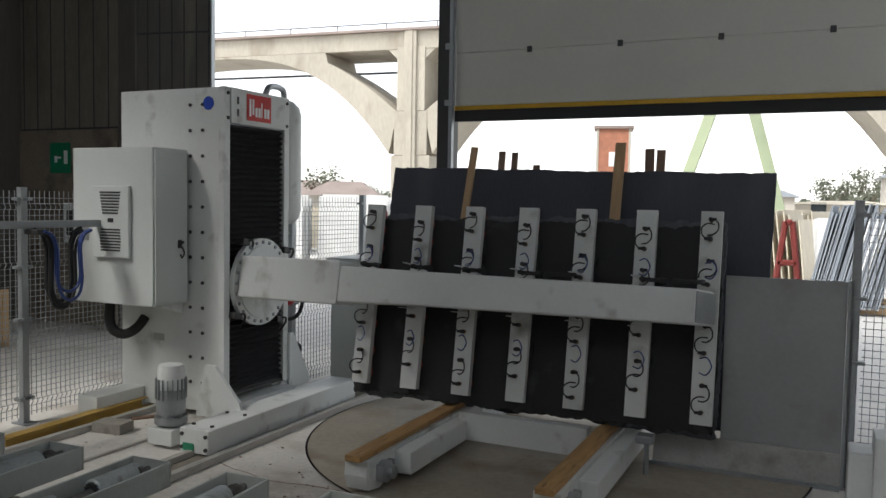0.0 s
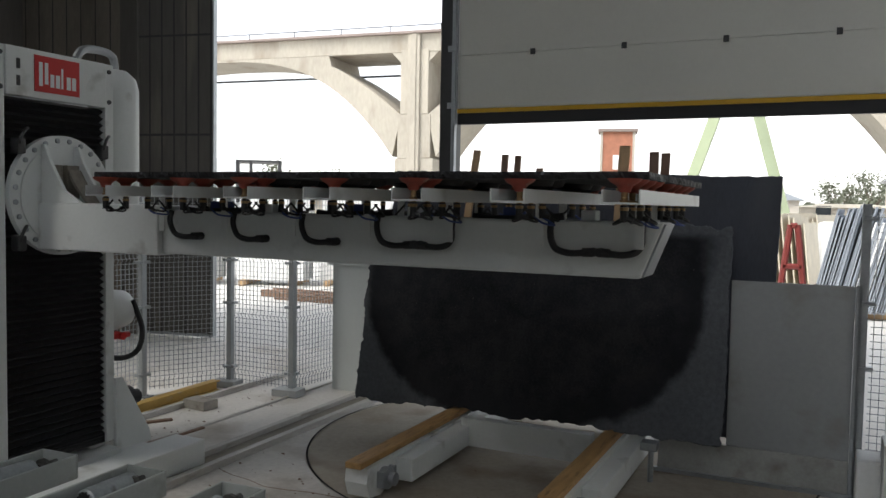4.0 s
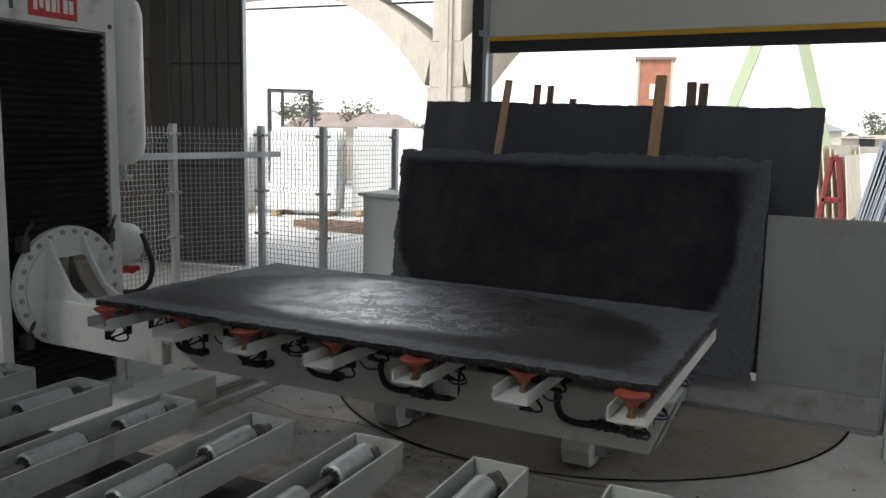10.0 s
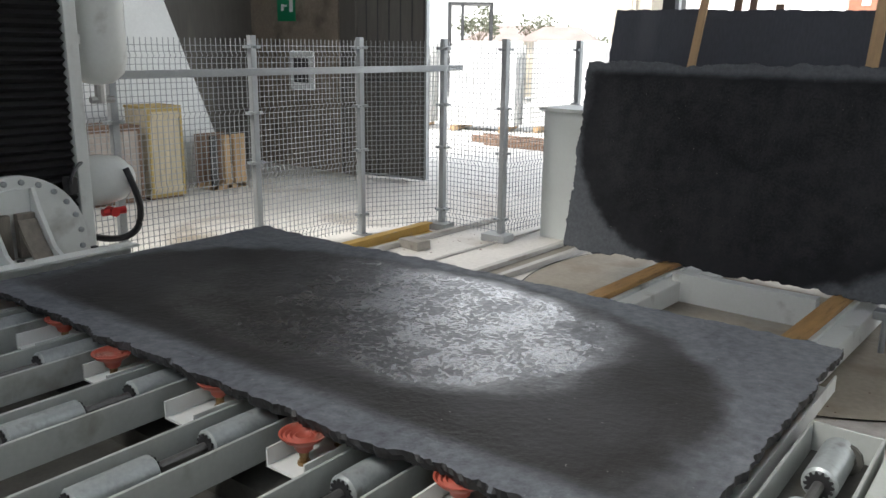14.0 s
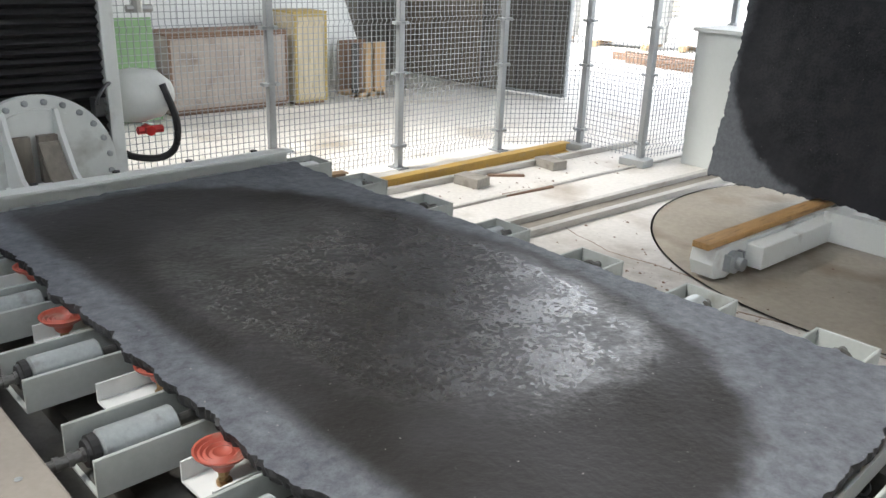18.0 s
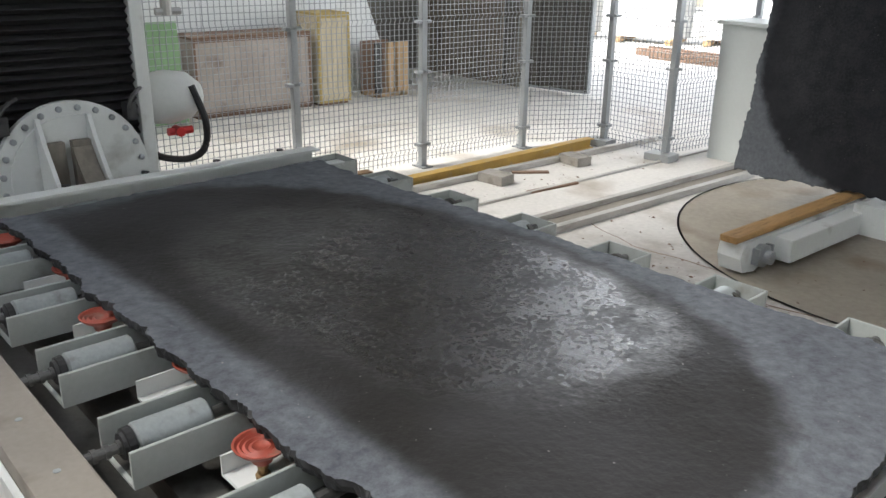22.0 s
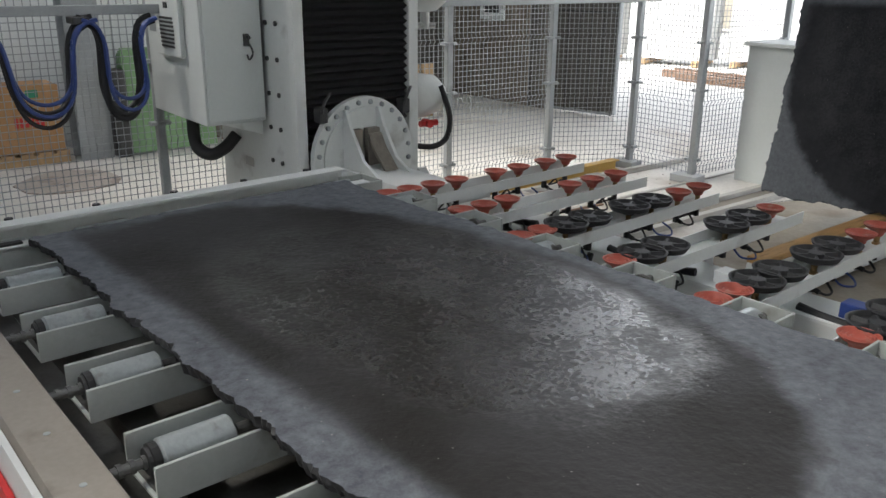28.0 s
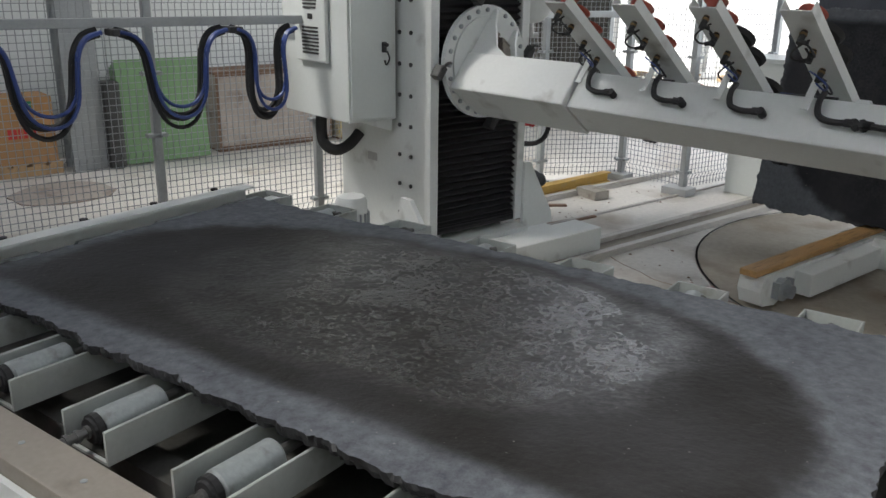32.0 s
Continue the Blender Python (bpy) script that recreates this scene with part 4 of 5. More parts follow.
bar_bm = bmesh.new()
prism(bar_bm, [(-0.076, -0.001), (0.076, -0.001), (0.076, 0.056), (0.070, 0.056), (0.070, 0.006), (-0.070, 0.006), (-0.070, 0.056), (-0.076, 0.056)], -0.80, 0.738, "Z")
bar_me = done("crossbar", bar_bm, WHITE_PAINT)
cup_bm = bmesh.new()
lathe(cup_bm, [(0.019, -0.050), (0.025, -0.044), (0.028, -0.032), (0.036, -0.022), (0.056, -0.011), (0.066, 0.0), (0.068, 0.004), (0.062, 0.004), (0.056, -0.004), (0.05, 0.0), (0.044, -0.006), (0.037, -0.002), (0.030, -0.008), (0.022, -0.004), (0.014, -0.010), (0.001, -0.010)], 20, (0, 0, 0), "Y")
cup_me = done("suction_cup", cup_bm, RED_CUP, True)
ring_bm = bmesh.new()
rings = []
for r, y in ((0.03, -0.045), (0.05, -0.028), (0.09, -0.022), (0.102, -0.002), (0.104, 0.004), (0.095, 0.006), (0.088, 0.0), (0.036, 0.0), (0.03, 0.003), (0.012, 0.003)):
    rings.append([ring_bm.verts.new((r * math.cos(math.pi * k / 24), y - (0.014 if r in (0.088, 0.036) and y == 0 and k % 8 > 1 else 0), r * math.sin(math.pi * k / 24))) for k in range(48)])
for p, q in zip(rings, rings[1:]):
    for k in range(48):
        ring_bm.faces.new((p[k], p[(k + 1) % 48], q[(k + 1) % 48], q[k]))
ring_bm.faces.new(rings[0])
ring_bm.faces.new(rings[-1])
ring_me = done("suction_cup", ring_bm, DARK_RUBBER, True)
stem_bm = bmesh.new()
lathe(stem_bm, [(0.001, -0.098), (0.012, -0.098), (0.012, -0.088), (0.018, -0.086), (0.018, -0.074), (0.011, -0.072), (0.011, -0.062), (0.019, -0.06), (0.019, -0.046), (0.012, -0.044), (0.014, -0.038), (0.012, -0.032), (0.014, -0.026), (0.012, -0.006), (0.001, -0.006)], 10, (0, 0, 0), "Y")
stem_me = done("stem", stem_bm, BRASS)
fit_bm = bmesh.new()
rod(fit_bm, (0, -0.09, 0), (0, -0.155, 0), 0.016, 8)
rod(fit_bm, (0, -0.14, 0), (0.038, -0.152, 0), 0.011, 8)
tube(fit_bm, [(0.03, -0.150, 0), (0.055, -0.165, -0.03), (0.055, -0.165, -0.08), (0.02, -0.145, -0.11), (-0.02, -0.105, -0.11)], 0.0055, 6)
fit_me = done("fitting", fit_bm, DARK_RUBBER)
hose_bm = bmesh.new()
tube(hose_bm, [(-0.02, -0.13, -0.05), (0.03, -0.16, -0.06), (0.065, -0.17, 0.0), (0.03, -0.16, 0.06), (-0.02, -0.13, 0.05)], 0.005, 6)
blue_me = done("air_hose", hose_bm, BLUE_HOSE)
LONG_ROW, SHORT_ROW = (-0.71, -0.52, -0.29, -0.10, 0.20, 0.37, 0.53, 0.67), (-0.60, -0.39, -0.20, 0.28, 0.44, 0.59)
for i, x in enumerate(BARS):
    bar = same("crossbar", bar_me, arm, pose(x, 0, 0))
    for z in (-0.142, 0.225):
        part("bracket", B(x - 0.05, x - 0.01, -0.20, -0.003, z, z + 0.006), WHITE_PAINT, arm)
    row = SHORT_ROW if i % 2 else LONG_ROW
    for j, z in enumerate(row):
        dark = i in (1, 2, 3, 4) and (1 if i % 2 else 2) <= j < len(row) - (1 if i % 2 else 2)
        same("suction_cup", ring_me if dark else cup_me, arm, pose(x, C - 0.004, z))
        same("stem", stem_me, arm, pose(x, 0.06, z))
        same("fitting", fit_me, arm, pose(x, 0.085, z, 0, 0 if j % 2 else 180, 0))
    for z in (-0.38, 0.30):
        same("air_hose", blue_me, arm, pose(x, 0.07, z))
for k, x in enumerate(BARS):
    bm = bmesh.new()
    s = -1 if k in (0, 2) else 1
    tube(bm, [(x + 0.02 * s, -0.08, 0.20), (x + 0.02 * s, -0.13, 0.215), (x + 0.025 * s, -0.18, 0.205), (x + 0.05 * s, -0.215, 0.20), (x + 0.11 * s, -0.23, 0.197), (x + 0.19 * s, -0.225, 0.196)], 0.016, 8)
    rod(bm, (x + 0.17 * s, -0.225, 0.196), (x + 0.21 * s, -0.223, 0.194), 0.021, 8)
    rod(bm, (x + 0.215 * s, -0.223, 0.16), (x + 0.215 * s, -0.223, 0.21), 0.022, 8)
    part("vacuum_hose", bm, DARK_RUBBER, arm, "black suction hose", smooth=True)
for k in (1, 3, 5):
    bm = bmesh.new()
    tube(bm, [(BARS[k] + 0.05, -0.06, 0.1), (BARS[k] - 0.1, -0.075, 0.12), (BARS[k] - 0.3, -0.08, 0.11), (BARS[k] - 0.42, -0.07, 0.1)], 0.018, 8)
    part("manifold_hose", bm, DARK_RUBBER, arm, smooth=True)
    part("valve_block", B(BARS[k] - 0.28, BARS[k] - 0.16, -0.098, -0.02, -0.02, 0.06, bevel=0.006), BLUE_HOSE, arm, "blue valve block")
    part("valve_block", B(BARS[k] + 0.13, BARS[k] + 0.20, -0.098, -0.03, 0.0, 0.09, bevel=0.006), WHITE_SHEET, arm)

# cable festoon along the fence
fest = thing("cable_festoon", "galvanised rail with looped black and blue cables", "cable")
part("rail", B(-5.73, -5.67, -1.0, 7.65, 1.70, 1.76, bevel=0.005), GALV, fest)
for y in (0.3, 2.2, 4.0, 5.8, 7.4):
    part("bracket", B(-6.12, -5.73, y - 0.02, y + 0.02, 1.70, 1.74), GALV, fest)


# ---- roller table that turns ----
PX, PY = -1.97, 1.63
table = thing("roller_table", "pale green-grey roller table with open channels", "conveyor", pose(PX, PY, 0))
ZT = 0.91
ch_bm = bmesh.new()
prism(ch_bm, [(-0.10, -0.10), (0.10, -0.10), (0.10, 0.0), (0.091, 0.0), (0.091, -0.093), (-0.091, -0.093), (-0.091, 0.0), (-0.10, 0.0)], -0.70, 1.291, "Y")
bmesh.ops.recalc_face_normals(ch_bm, faces=ch_bm.faces)
bmesh.ops.bevel(ch_bm, geom=[e for e in ch_bm.edges if e.calc_length() > 1 and min(v.co.z for v in e.verts) > -0.01], offset=0.003, segments=1, affect="EDGES")
ch_me = done("channel", ch_bm, CHANNEL_PAINT)
# Oily channel floor; its dark colour also holds the shade inside the channel.
liner_me = done("liner", B(-0.088, 0.088, -0.69, 1.288, -0.092, -0.088), GRIME_SHADE)
plate_me = done("end_plate", B(-0.10, 0.10, 1.293, 1.301, -0.10, 0.0, bevel=0.002), CHANNEL_PAINT)
rol_bm = bmesh.new()
lathe(rol_bm, [(0.040, 0.0), (0.047, 0.006), (0.047, 0.224), (0.040, 0.23), (0.001, 0.23)], 20, (0, 0, 0), "Y")
rol_me = done("roller", rol_bm, ROLLER_GREY, True)
short_bm = bmesh.new()
lathe(short_bm, [(0.040, 0.0), (0.047, 0.006), (0.047, 0.184), (0.040, 0.19), (0.001, 0.19)], 20, (0, 0, 0), "Y")
short_me = done("roller", short_bm, ROLLER_GREY, True)
collar_bm = bmesh.new()
lathe(collar_bm, [(0.016, -0.030), (0.034, -0.030), (0.036, -0.022), (0.043, -0.020), (0.044, -0.002), (0.040, 0.0)], 16, (0, 0, 0), "Y")
collar_me = done("collar", collar_bm, DARK_RUBBER)
cap_bm = bmesh.new()
prism(cap_bm, [((0.038, 0.038, 0.030, 0.030)[k % 4] * math.cos(math.pi * k / 28), (0.038, 0.038, 0.030, 0.030)[k % 4] * math.sin(math.pi * k / 28)) for k in range(56)], -0.005, 0.001, "Y")
cap_me = done("end_cap", cap_bm, DARK_RUBBER)
sprocket_bm = bmesh.new()
lathe(sprocket_bm, [(0.014, -0.03), (0.030, -0.03), (0.030, -0.012), (0.046, -0.010), (0.046, 0.006), (0.026, 0.008), (0.026, 0.04), (0.012, 0.045)], 12, (0, 0, 0), "Y")
sprocket_me = done("sprocket", sprocket_bm, GRIME_SHADE)
shaft_bm = bmesh.new()
rod(shaft_bm, (0, -0.69, 0), (0, 1.28, 0), 0.015, 10)
for y in (-0.755, -0.725, -0.695):
    rod(shaft_bm, (0, y, 0), (0, y + 0.012, 0), 0.018, 12)
rod(shaft_bm, (0, -0.77, 0), (0, -0.69, 0), 0.013, 10)
shaft_me = done("shaft", shaft_bm, WORN_SHAFT)
for k in range(8):
    x = -3.76 + 0.468 * k - PX
    ch = same("channel", ch_me, table, pose(x, 0, ZT))
    same("end_plate", plate_me, ch)
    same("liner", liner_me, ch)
    same("shaft", shaft_me, ch, pose(0, 0, -0.039))
    for y in (-0.67, -0.27, 0.13, 0.53, 0.93):
        if y == -0.67:
            same("roller", short_me, ch, pose(0, -0.655, -0.039))
            same("collar", collar_me, ch, pose(0, -0.656, -0.039))
            continue
        same("roller", rol_me, ch, pose(0, y + (0.06 if k % 2 else 0), -0.039))
        for e in (0.0, 0.236):
            same("end_cap", cap_me, ch, pose(0, y + e + (0.06 if k % 2 else 0), -0.039))
    same("sprocket", sprocket_me, ch, pose(0.02, 1.20, -0.045))
bm = bmesh.new()
prism(bm, [(-1.86, ZT - 0.05), (-1.77, ZT - 0.05), (-1.77, ZT - 0.038), (-1.848, ZT - 0.038), (-1.848, ZT + 0.058), (-1.77, ZT + 0.058), (-1.77, ZT + 0.07), (-1.86, ZT + 0.07)], -0.78, 1.12, "Y")
part("side_guide", bm, WHITE_PAINT, table, "pale side guide rail")
strip = part("pad_strip", B(-1.755, -1.69, -0.78, 1.22, ZT - 0.02, ZT + 0.004, bevel=0.003), WHITE_PAINT, table, "pale strip with rubber pads")
pad_me = done("rubber_pad", B(-1.742, -1.704, -0.085, 0.085, ZT + 0.004, ZT + 0.014, bevel=0.003), DARK_RUBBER)
for k in range(6):
    same("rubber_pad", pad_me, strip, pose(0, -0.58 + k * 0.31, 0))
knob_bm = bmesh.new()
rod(knob_bm, (0, 0, 0.0), (0, 0, 0.022), 0.013, 10)
rod(knob_bm, (0, 0, 0.022), (0, 0, 0.030), 0.018, 10)
knob_me = done("knob", knob_bm, DARK_RUBBER)
for k in range(5):
    same("knob", knob_me, table, pose(-1.875, -0.5 + k * 0.36, ZT + 0.045))
screw_bm = bmesh.new()
lathe(screw_bm, [(0.009, 0), (0.009, 0.002), (0.004, 0.0025)], 8)
screw_me = done("screw", screw_bm, GALV)
rail_ = part("front_rail", B(-1.95, 1.95, -0.905, -0.775, ZT - 0.10, ZT - 0.012, bevel=0.006), RAIL_BROWN, table, "dusty brown painted front rail")
for k in range(14):
    same("screw", screw_me, rail_, pose(-1.8 + k * 0.275, -0.84, ZT - 0.013))
part("end_panel", B(1.60, 2.10, -0.70, 1.30, ZT - 0.10, ZT - 0.006, bevel=0.004), CHANNEL_PAINT, table, "pale flat end panel")
lug = part("lug", B(1.955, 1.993, 1.255, 1.267, ZT - 0.004, ZT + 0.065, bevel=0.002), CHANNEL_PAINT, table)
bm = bmesh.new()
lathe(bm, [(0.009, 0.0), (0.009, 0.002), (0.001, 0.002)], 12, (1.974, 1.2525, ZT + 0.035), "Y")
part("hole", bm, DARK_RUBBER, lug)
part("front_fascia", B(-1.95, 1.95, -0.925, -0.908, ZT - 0.22, ZT - 0.06), WHITE_PAINT, table, "white front fascia")
part("warning_strip", B(-1.95, 1.95, -0.945, -0.927, ZT - 0.34, ZT - 0.17, bevel=0.004), RED_PAINT, table, "red fascia strip")
# Tray and beams take a dark colour for the shadow between the channels.
part("drip_tray", B(-1.9, 1.9, -0.74, 1.24, ZT - 0.268, ZT - 0.246), GRIME_SHADE, table, "dark tray sheet under the rollers, its colour carrying the shade there")
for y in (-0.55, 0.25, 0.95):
    part("cross_beam", B(-1.9, 1.9, y - 0.05, y + 0.05, ZT - 0.245, ZT - 0.165), GRIME_SHADE, table)
for x in (-1.5, 1.5):
    for y in (-0.55, 0.6):
        part("leg", B(x - 0.05, x + 0.05, y - 0.05, y + 0.05, 0.0, ZT - 0.242), CHANNEL_PAINT, table)
part("turning_base", B(-0.5, 0.5, -0.5, 0.5, 0.0, 0.12, bevel=0.01), CHANNEL_PAINT, table)


# ---- things along the west side ----
def cupboard(name, label, cat, x, y0, y1, depth, h, m, doors=1, frame=None):
    c = thing(name, label, cat)
    part("body", B(x - depth, x, y0, y1, 0.03, h, bevel=0.006), m, c)
    part("top", B(x - depth - 0.01, x + 0.015, y0 - 0.01, y1 + 0.01, h + 0.001, h + 0.03, bevel=0.004), frame or m, c)
    w = (y1 - y0) / doors
    for k in range(doors):
        part("door", B(x + 0.001, x + 0.018, y0 + k * w + 0.012, y0 + (k + 1) * w - 0.012, 0.08, h - 0.03, bevel=0.003), m, c)
    for a, b, z0, z1 in ((y0, y0 + 0.03, 0.04, h), (y1 - 0.03, y1, 0.04, h), (y0 + 0.031, y1 - 0.031, h - 0.035, h - 0.002), (y0 + 0.031, y1 - 0.031, 0.04, 0.075)):
        part("edge_strip", B(x + 0.019, x + 0.028, a, b, z0, z1), frame or m, c)
    part("plinth", B(x - depth, x - 0.02, y0 + 0.02, y1 - 0.02, 0, 0.028), DARK_WOOD, c)
    return c


cupboard("tool_cabinet", "worn brown-grey panelled tool chest on the floor", "cabinet", -9.48, 4.45, 6.02, 0.6, 0.93, BROWN_STAIN_BOARD, 1, DARK_WOOD)
cupboard("wooden_cupboard", "pale yellowish wooden cupboard", "cupboard", -9.42, 6.10, 6.58, 0.5, 1.15, PALE_WOOD, 1, YELLOW_WOOD)
crate = thing("wood_crate", "open timber crate with upright battens", "crate")
part("back", B(-9.9, -9.88, 7.08, 7.55, 0.0, 0.74), DARK_WOOD, crate)
for y, m in ((7.08, DARK_STEEL), (7.28, WOOD), (7.44, WOOD), (7.54, WOOD)):
    part("batten", B(-9.56, -9.50, y, y + 0.09, 0, 0.74, bevel=0.004), m, crate)
part("base", B(-9.88, -9.5, 7.08, 7.60, 0.0, 0.06), WOOD, crate)
gs = thing("glass_sheets", "stack of green film covered sheets on edge", "sheets")
for k in range(4):
    o = part("sheet", B(-0.01, 0.01, 3.30, 4.28, 0.02, 1.16 - 0.03 * k), GREEN_FILM, gs)
    o.matrix_basis = pose(-9.35 - 0.06 * k, 0, 0, 0, -6, 0)
carton = thing("cardboard_box", "brown cardboard box with red print on a pallet", "box")
part("body", B(-9.95, -9.45, 1.85, 2.62, 0.13, 0.82, bevel=0.006), CARD, carton)
bm = bmesh.new()
for k in range(6):
    box(bm, -9.447, -9.445, 2.16 + k * 0.05, 2.195 + k * 0.05, 0.40, 0.50)
part("print", bm, RED_PAINT, carton, "red printed bars")
part("label", B(-9.447, -9.445, 2.30, 2.42, 0.70, 0.78), GREEN_TAG, carton)
pal = thing("pallet", "wooden pallet under a carton", "pallet")
for k in range(5):
    part("board", B(-10.0, -9.42, 1.8 + k * 0.18, 1.93 + k * 0.18, 0.10, 0.125), WOOD, pal)
for x in (-9.97, -9.72, -9.5):
    part("bearer", B(x, x + 0.07, 1.8, 2.65, 0, 0.098), WOOD, pal)
colm = thing("steel_column", "grey steel building column", "column")
for x0, x1, y0, y1 in ((-9.7, -9.68, 2.75, 3.1), (-9.4, -9.38, 2.75, 3.1), (-9.68, -9.4, 2.92, 2.94)):
    part("plate", B(x0, x1, y0, y1, 0, 7.5), GALV, colm)
o = solid("cloth_bale", B(-9.5, -9.25, 3.1, 3.28, 0, 0.95, bevel=0.04), DARK_STEEL, "dark wrapped bundle standing by the column", "bundle")
board = thing("white_sheeting", "large white sloping boards leaning on the wall", "board")
edge_top = lambda y: 3.6 - (y - 2.0) * 0.204 if y < 6.9 else 2.6 * (7.9 - y)
for y0, y1 in ((2.0, 3.45), (3.46, 4.9), (4.91, 6.35), (6.36, 7.85)):
    top_ = [(y1, edge_top(y1)), (6.9, 2.6)] if y1 > 6.9 else [(y1, edge_top(y1))]
    bm = bmesh.new()
    prism(bm, [(y0, 0.0), (y1, 0.0)] + top_ + [(y0, edge_top(y0))], -10.25, -10.2, "X")
    part("board", bm, WHITE_SHEET, board)
# Flat brown floor stain, built as a thin ragged disc.
bm = bmesh.new()
lathe(bm, [(0.5, 0.001), (0.5, 0.012), (0.001, 0.013)], 28, (0, 0, 0))
for v in bm.verts:
    v.co.x *= 1.0 + 0.25 * noise.noise(v.co * 3)
    v.co.y *= 0.9 + 0.2 * noise.noise(v.co * 4 + Vector((3, 1, 0)))
o = solid("floor_mat", bm, BROWN_STAIN_BOARD, "round brown stain on the floor", "mat")
o.matrix_basis = pose(-8.45, 2.38, 0)
sign = thing("exit_sign", "green emergency exit sign with white pictogram", "sign")
part("plate", B(-10.80, -10.38, 9.34, 9.358, 2.30, 2.76), GREEN_SIGN, sign)
bm = bmesh.new()
box(bm, -10.50, -10.42, 9.336, 9.339, 2.44, 2.64)
box(bm, -10.70, -10.64, 9.336, 9.339, 2.46, 2.56)
box(bm, -10.64, -10.56, 9.336, 9.339, 2.52, 2.55)
part("pictogram", bm, WHITE_PRINT, sign)
panel = thing("wall_box", "pale framed switch box on the dark wall", "box")
part("body", B(-10.5, -9.95, 9.31, 9.358, 1.25, 1.85, bevel=0.02), WHITE_SHEET, panel)
part("cover", B(-10.40, -10.05, 9.295, 9.308, 1.36, 1.74, bevel=0.02), DARK_STEEL, panel)


# ---- yard: stored slabs, viaduct, buildings, trees ----
def stack(name, label, x, y, n, w, h, gap, m, rz, tilt, group):
    s = thing(name, label, "slabs", pose(x, y, 0, 0, 0, rz), group)
    rnd = random.Random(int(abs(x * 37 + y * 11)))
    for k in range(n):
        ww, hh = w * (0.92 + 0.08 * rnd.random()), h * (0.88 + 0.12 * rnd.random())
        o = part("slab", B(-ww / 2, ww / 2, -0.015, 0.015, 0.12, hh), m, s)
        o.matrix_basis = pose(0.03 * rnd.random(), k * gap, 0, tilt + 2.0 * rnd.random(), 0, 0)
    for xx in (-w * 0.35, w * 0.35):
        part("skid", B(xx - 0.06, xx + 0.06, -0.3, n * gap + 0.3, 0, 0.12), WOOD, s)
    return s


for k, (x, y, rz) in enumerate(((-11.9, 16.2, 20), (-10.2, 17.2, 18), (-13.9, 15.4, 22))):
    wb = stack("slab_bundle", "bundle of white wrapped stone slabs in the yard", x, y, 9, 1.7, 2.1, 0.09, WHITE_STONE, rz, -6, "white slab bundles")
    for q, (u, w) in enumerate(((-0.45, 0.10), (-0.30, 0.06), (-0.18, 0.12), (0.0, 0.08), (0.13, 0.1))):
        bar_ = part("print_bar", B(u, u + w, -0.006, 0.0, 1.55 - 0.04 * (q % 2), 1.66), DARK_STEEL, wb)
        bar_.matrix_basis = pose(0, -0.022, 0, -6.4)
for k in range(9):
    stack("slab_bundle", "bundle of pale stone slabs on skids in the yard", -20 + k * 2.6, 25 + (k % 3) * 1.5, 7, 2.2, 1.7, 0.10, (WHITE_STONE, BEIGE_STONE, WHITE_STONE)[k % 3], 8, -6, "far slab bundles")
stack("slab_bundle", "leaning blue-grey stone slabs in the yard", 0.98, 18.6, 29, 2.8, 2.15, 0.044, GREY_STONE, 87, 12, "grey slab bundles")
stack("slab_bundle", "leaning beige stone slabs in the yard", -0.3, 23.5, 9, 2.4, 1.9, 0.16, BEIGE_STONE, 84, -8, "grey slab bundles")
for k in range(4):
    stack("slab_bundle", "stored beige stone slabs in the yard", 0.2 + k * 2.4, 30 + k, 10, 2.6, 1.9, 0.14, (BEIGE_STONE, GREY_STONE)[k % 2], 70, -7, "far slab bundles")
tres = thing("trestle", "red steel trestle in the yard", "trestle", pose(0.13, 0, 0))
for p, q in (((-1.02, 17.6, 0), (-0.82, 17.6, 1.7)), ((-0.5, 17.6, 0), (-0.7, 17.6, 1.7)), ((-0.98, 17.6, 0.5), (-0.55, 17.6, 0.5)), ((-0.93, 17.6, 0.9), (-0.6, 17.6, 0.9)), ((-0.82, 17.6, 1.68), (-0.70, 17.6, 1.68))):
    bm = bmesh.new()
    rod(bm, p, q, 0.06, 6)
    part("bar", bm, TRESTLE_RED, tres)
for x, y, l in ((-9.6, 14.4, 2.2), (-9.5, 14.8, 2.4), (-9.2, 14.1, 1.9)):
    solid("timber", B(x - l / 2, x + l / 2, y - 0.07, y + 0.07, -0.012, 0.13), DARK_WOOD, "timber bearer lying in the yard", "timber", group="yard timbers")
gen = thing("yard_cabin", "white metal cabin with open dark frame in the yard", "cabin", pose(-19.25, 23.6, 0.22, 0, 0, 38))
part("body", B(-0.9, 0.2, -0.8, 0.8, 1.7, 3.2, bevel=0.02), WHITE_SHEET, gen)
for x in (0.25, 0.7, 1.7):
    for y in (-0.75, 0.75):
        part("post", B(x - 0.05, x + 0.05, y - 0.05, y + 0.05, 0, 3.15), DARK_STEEL, gen)
for z in (1.7, 3.1):
    part("rail", B(0.2, 1.75, -0.8, 0.8, z, z + 0.07), DARK_STEEL, gen)
part("base", B(-0.9, 1.75, -0.8, 0.8, -0.23, 1.695), WHITE_STONE, gen)

via = thing("viaduct", "weathered concrete railway viaduct with open arches", "bridge", pose(-21.8, 43.2, 0, 0, 0, 6.2))
SPAN, DECK, PIER = 25.6, 11.35, 0.42
part("parapet", B(-64, 64, -2.0, 2.0, 10.36, DECK - 0.002, bevel=0.03), VIADUCT, via)
part("cornice", B(-64, 64, -2.3, 2.3, DECK, DECK + 0.13), ROOF_TILE, via)
bm = bmesh.new()
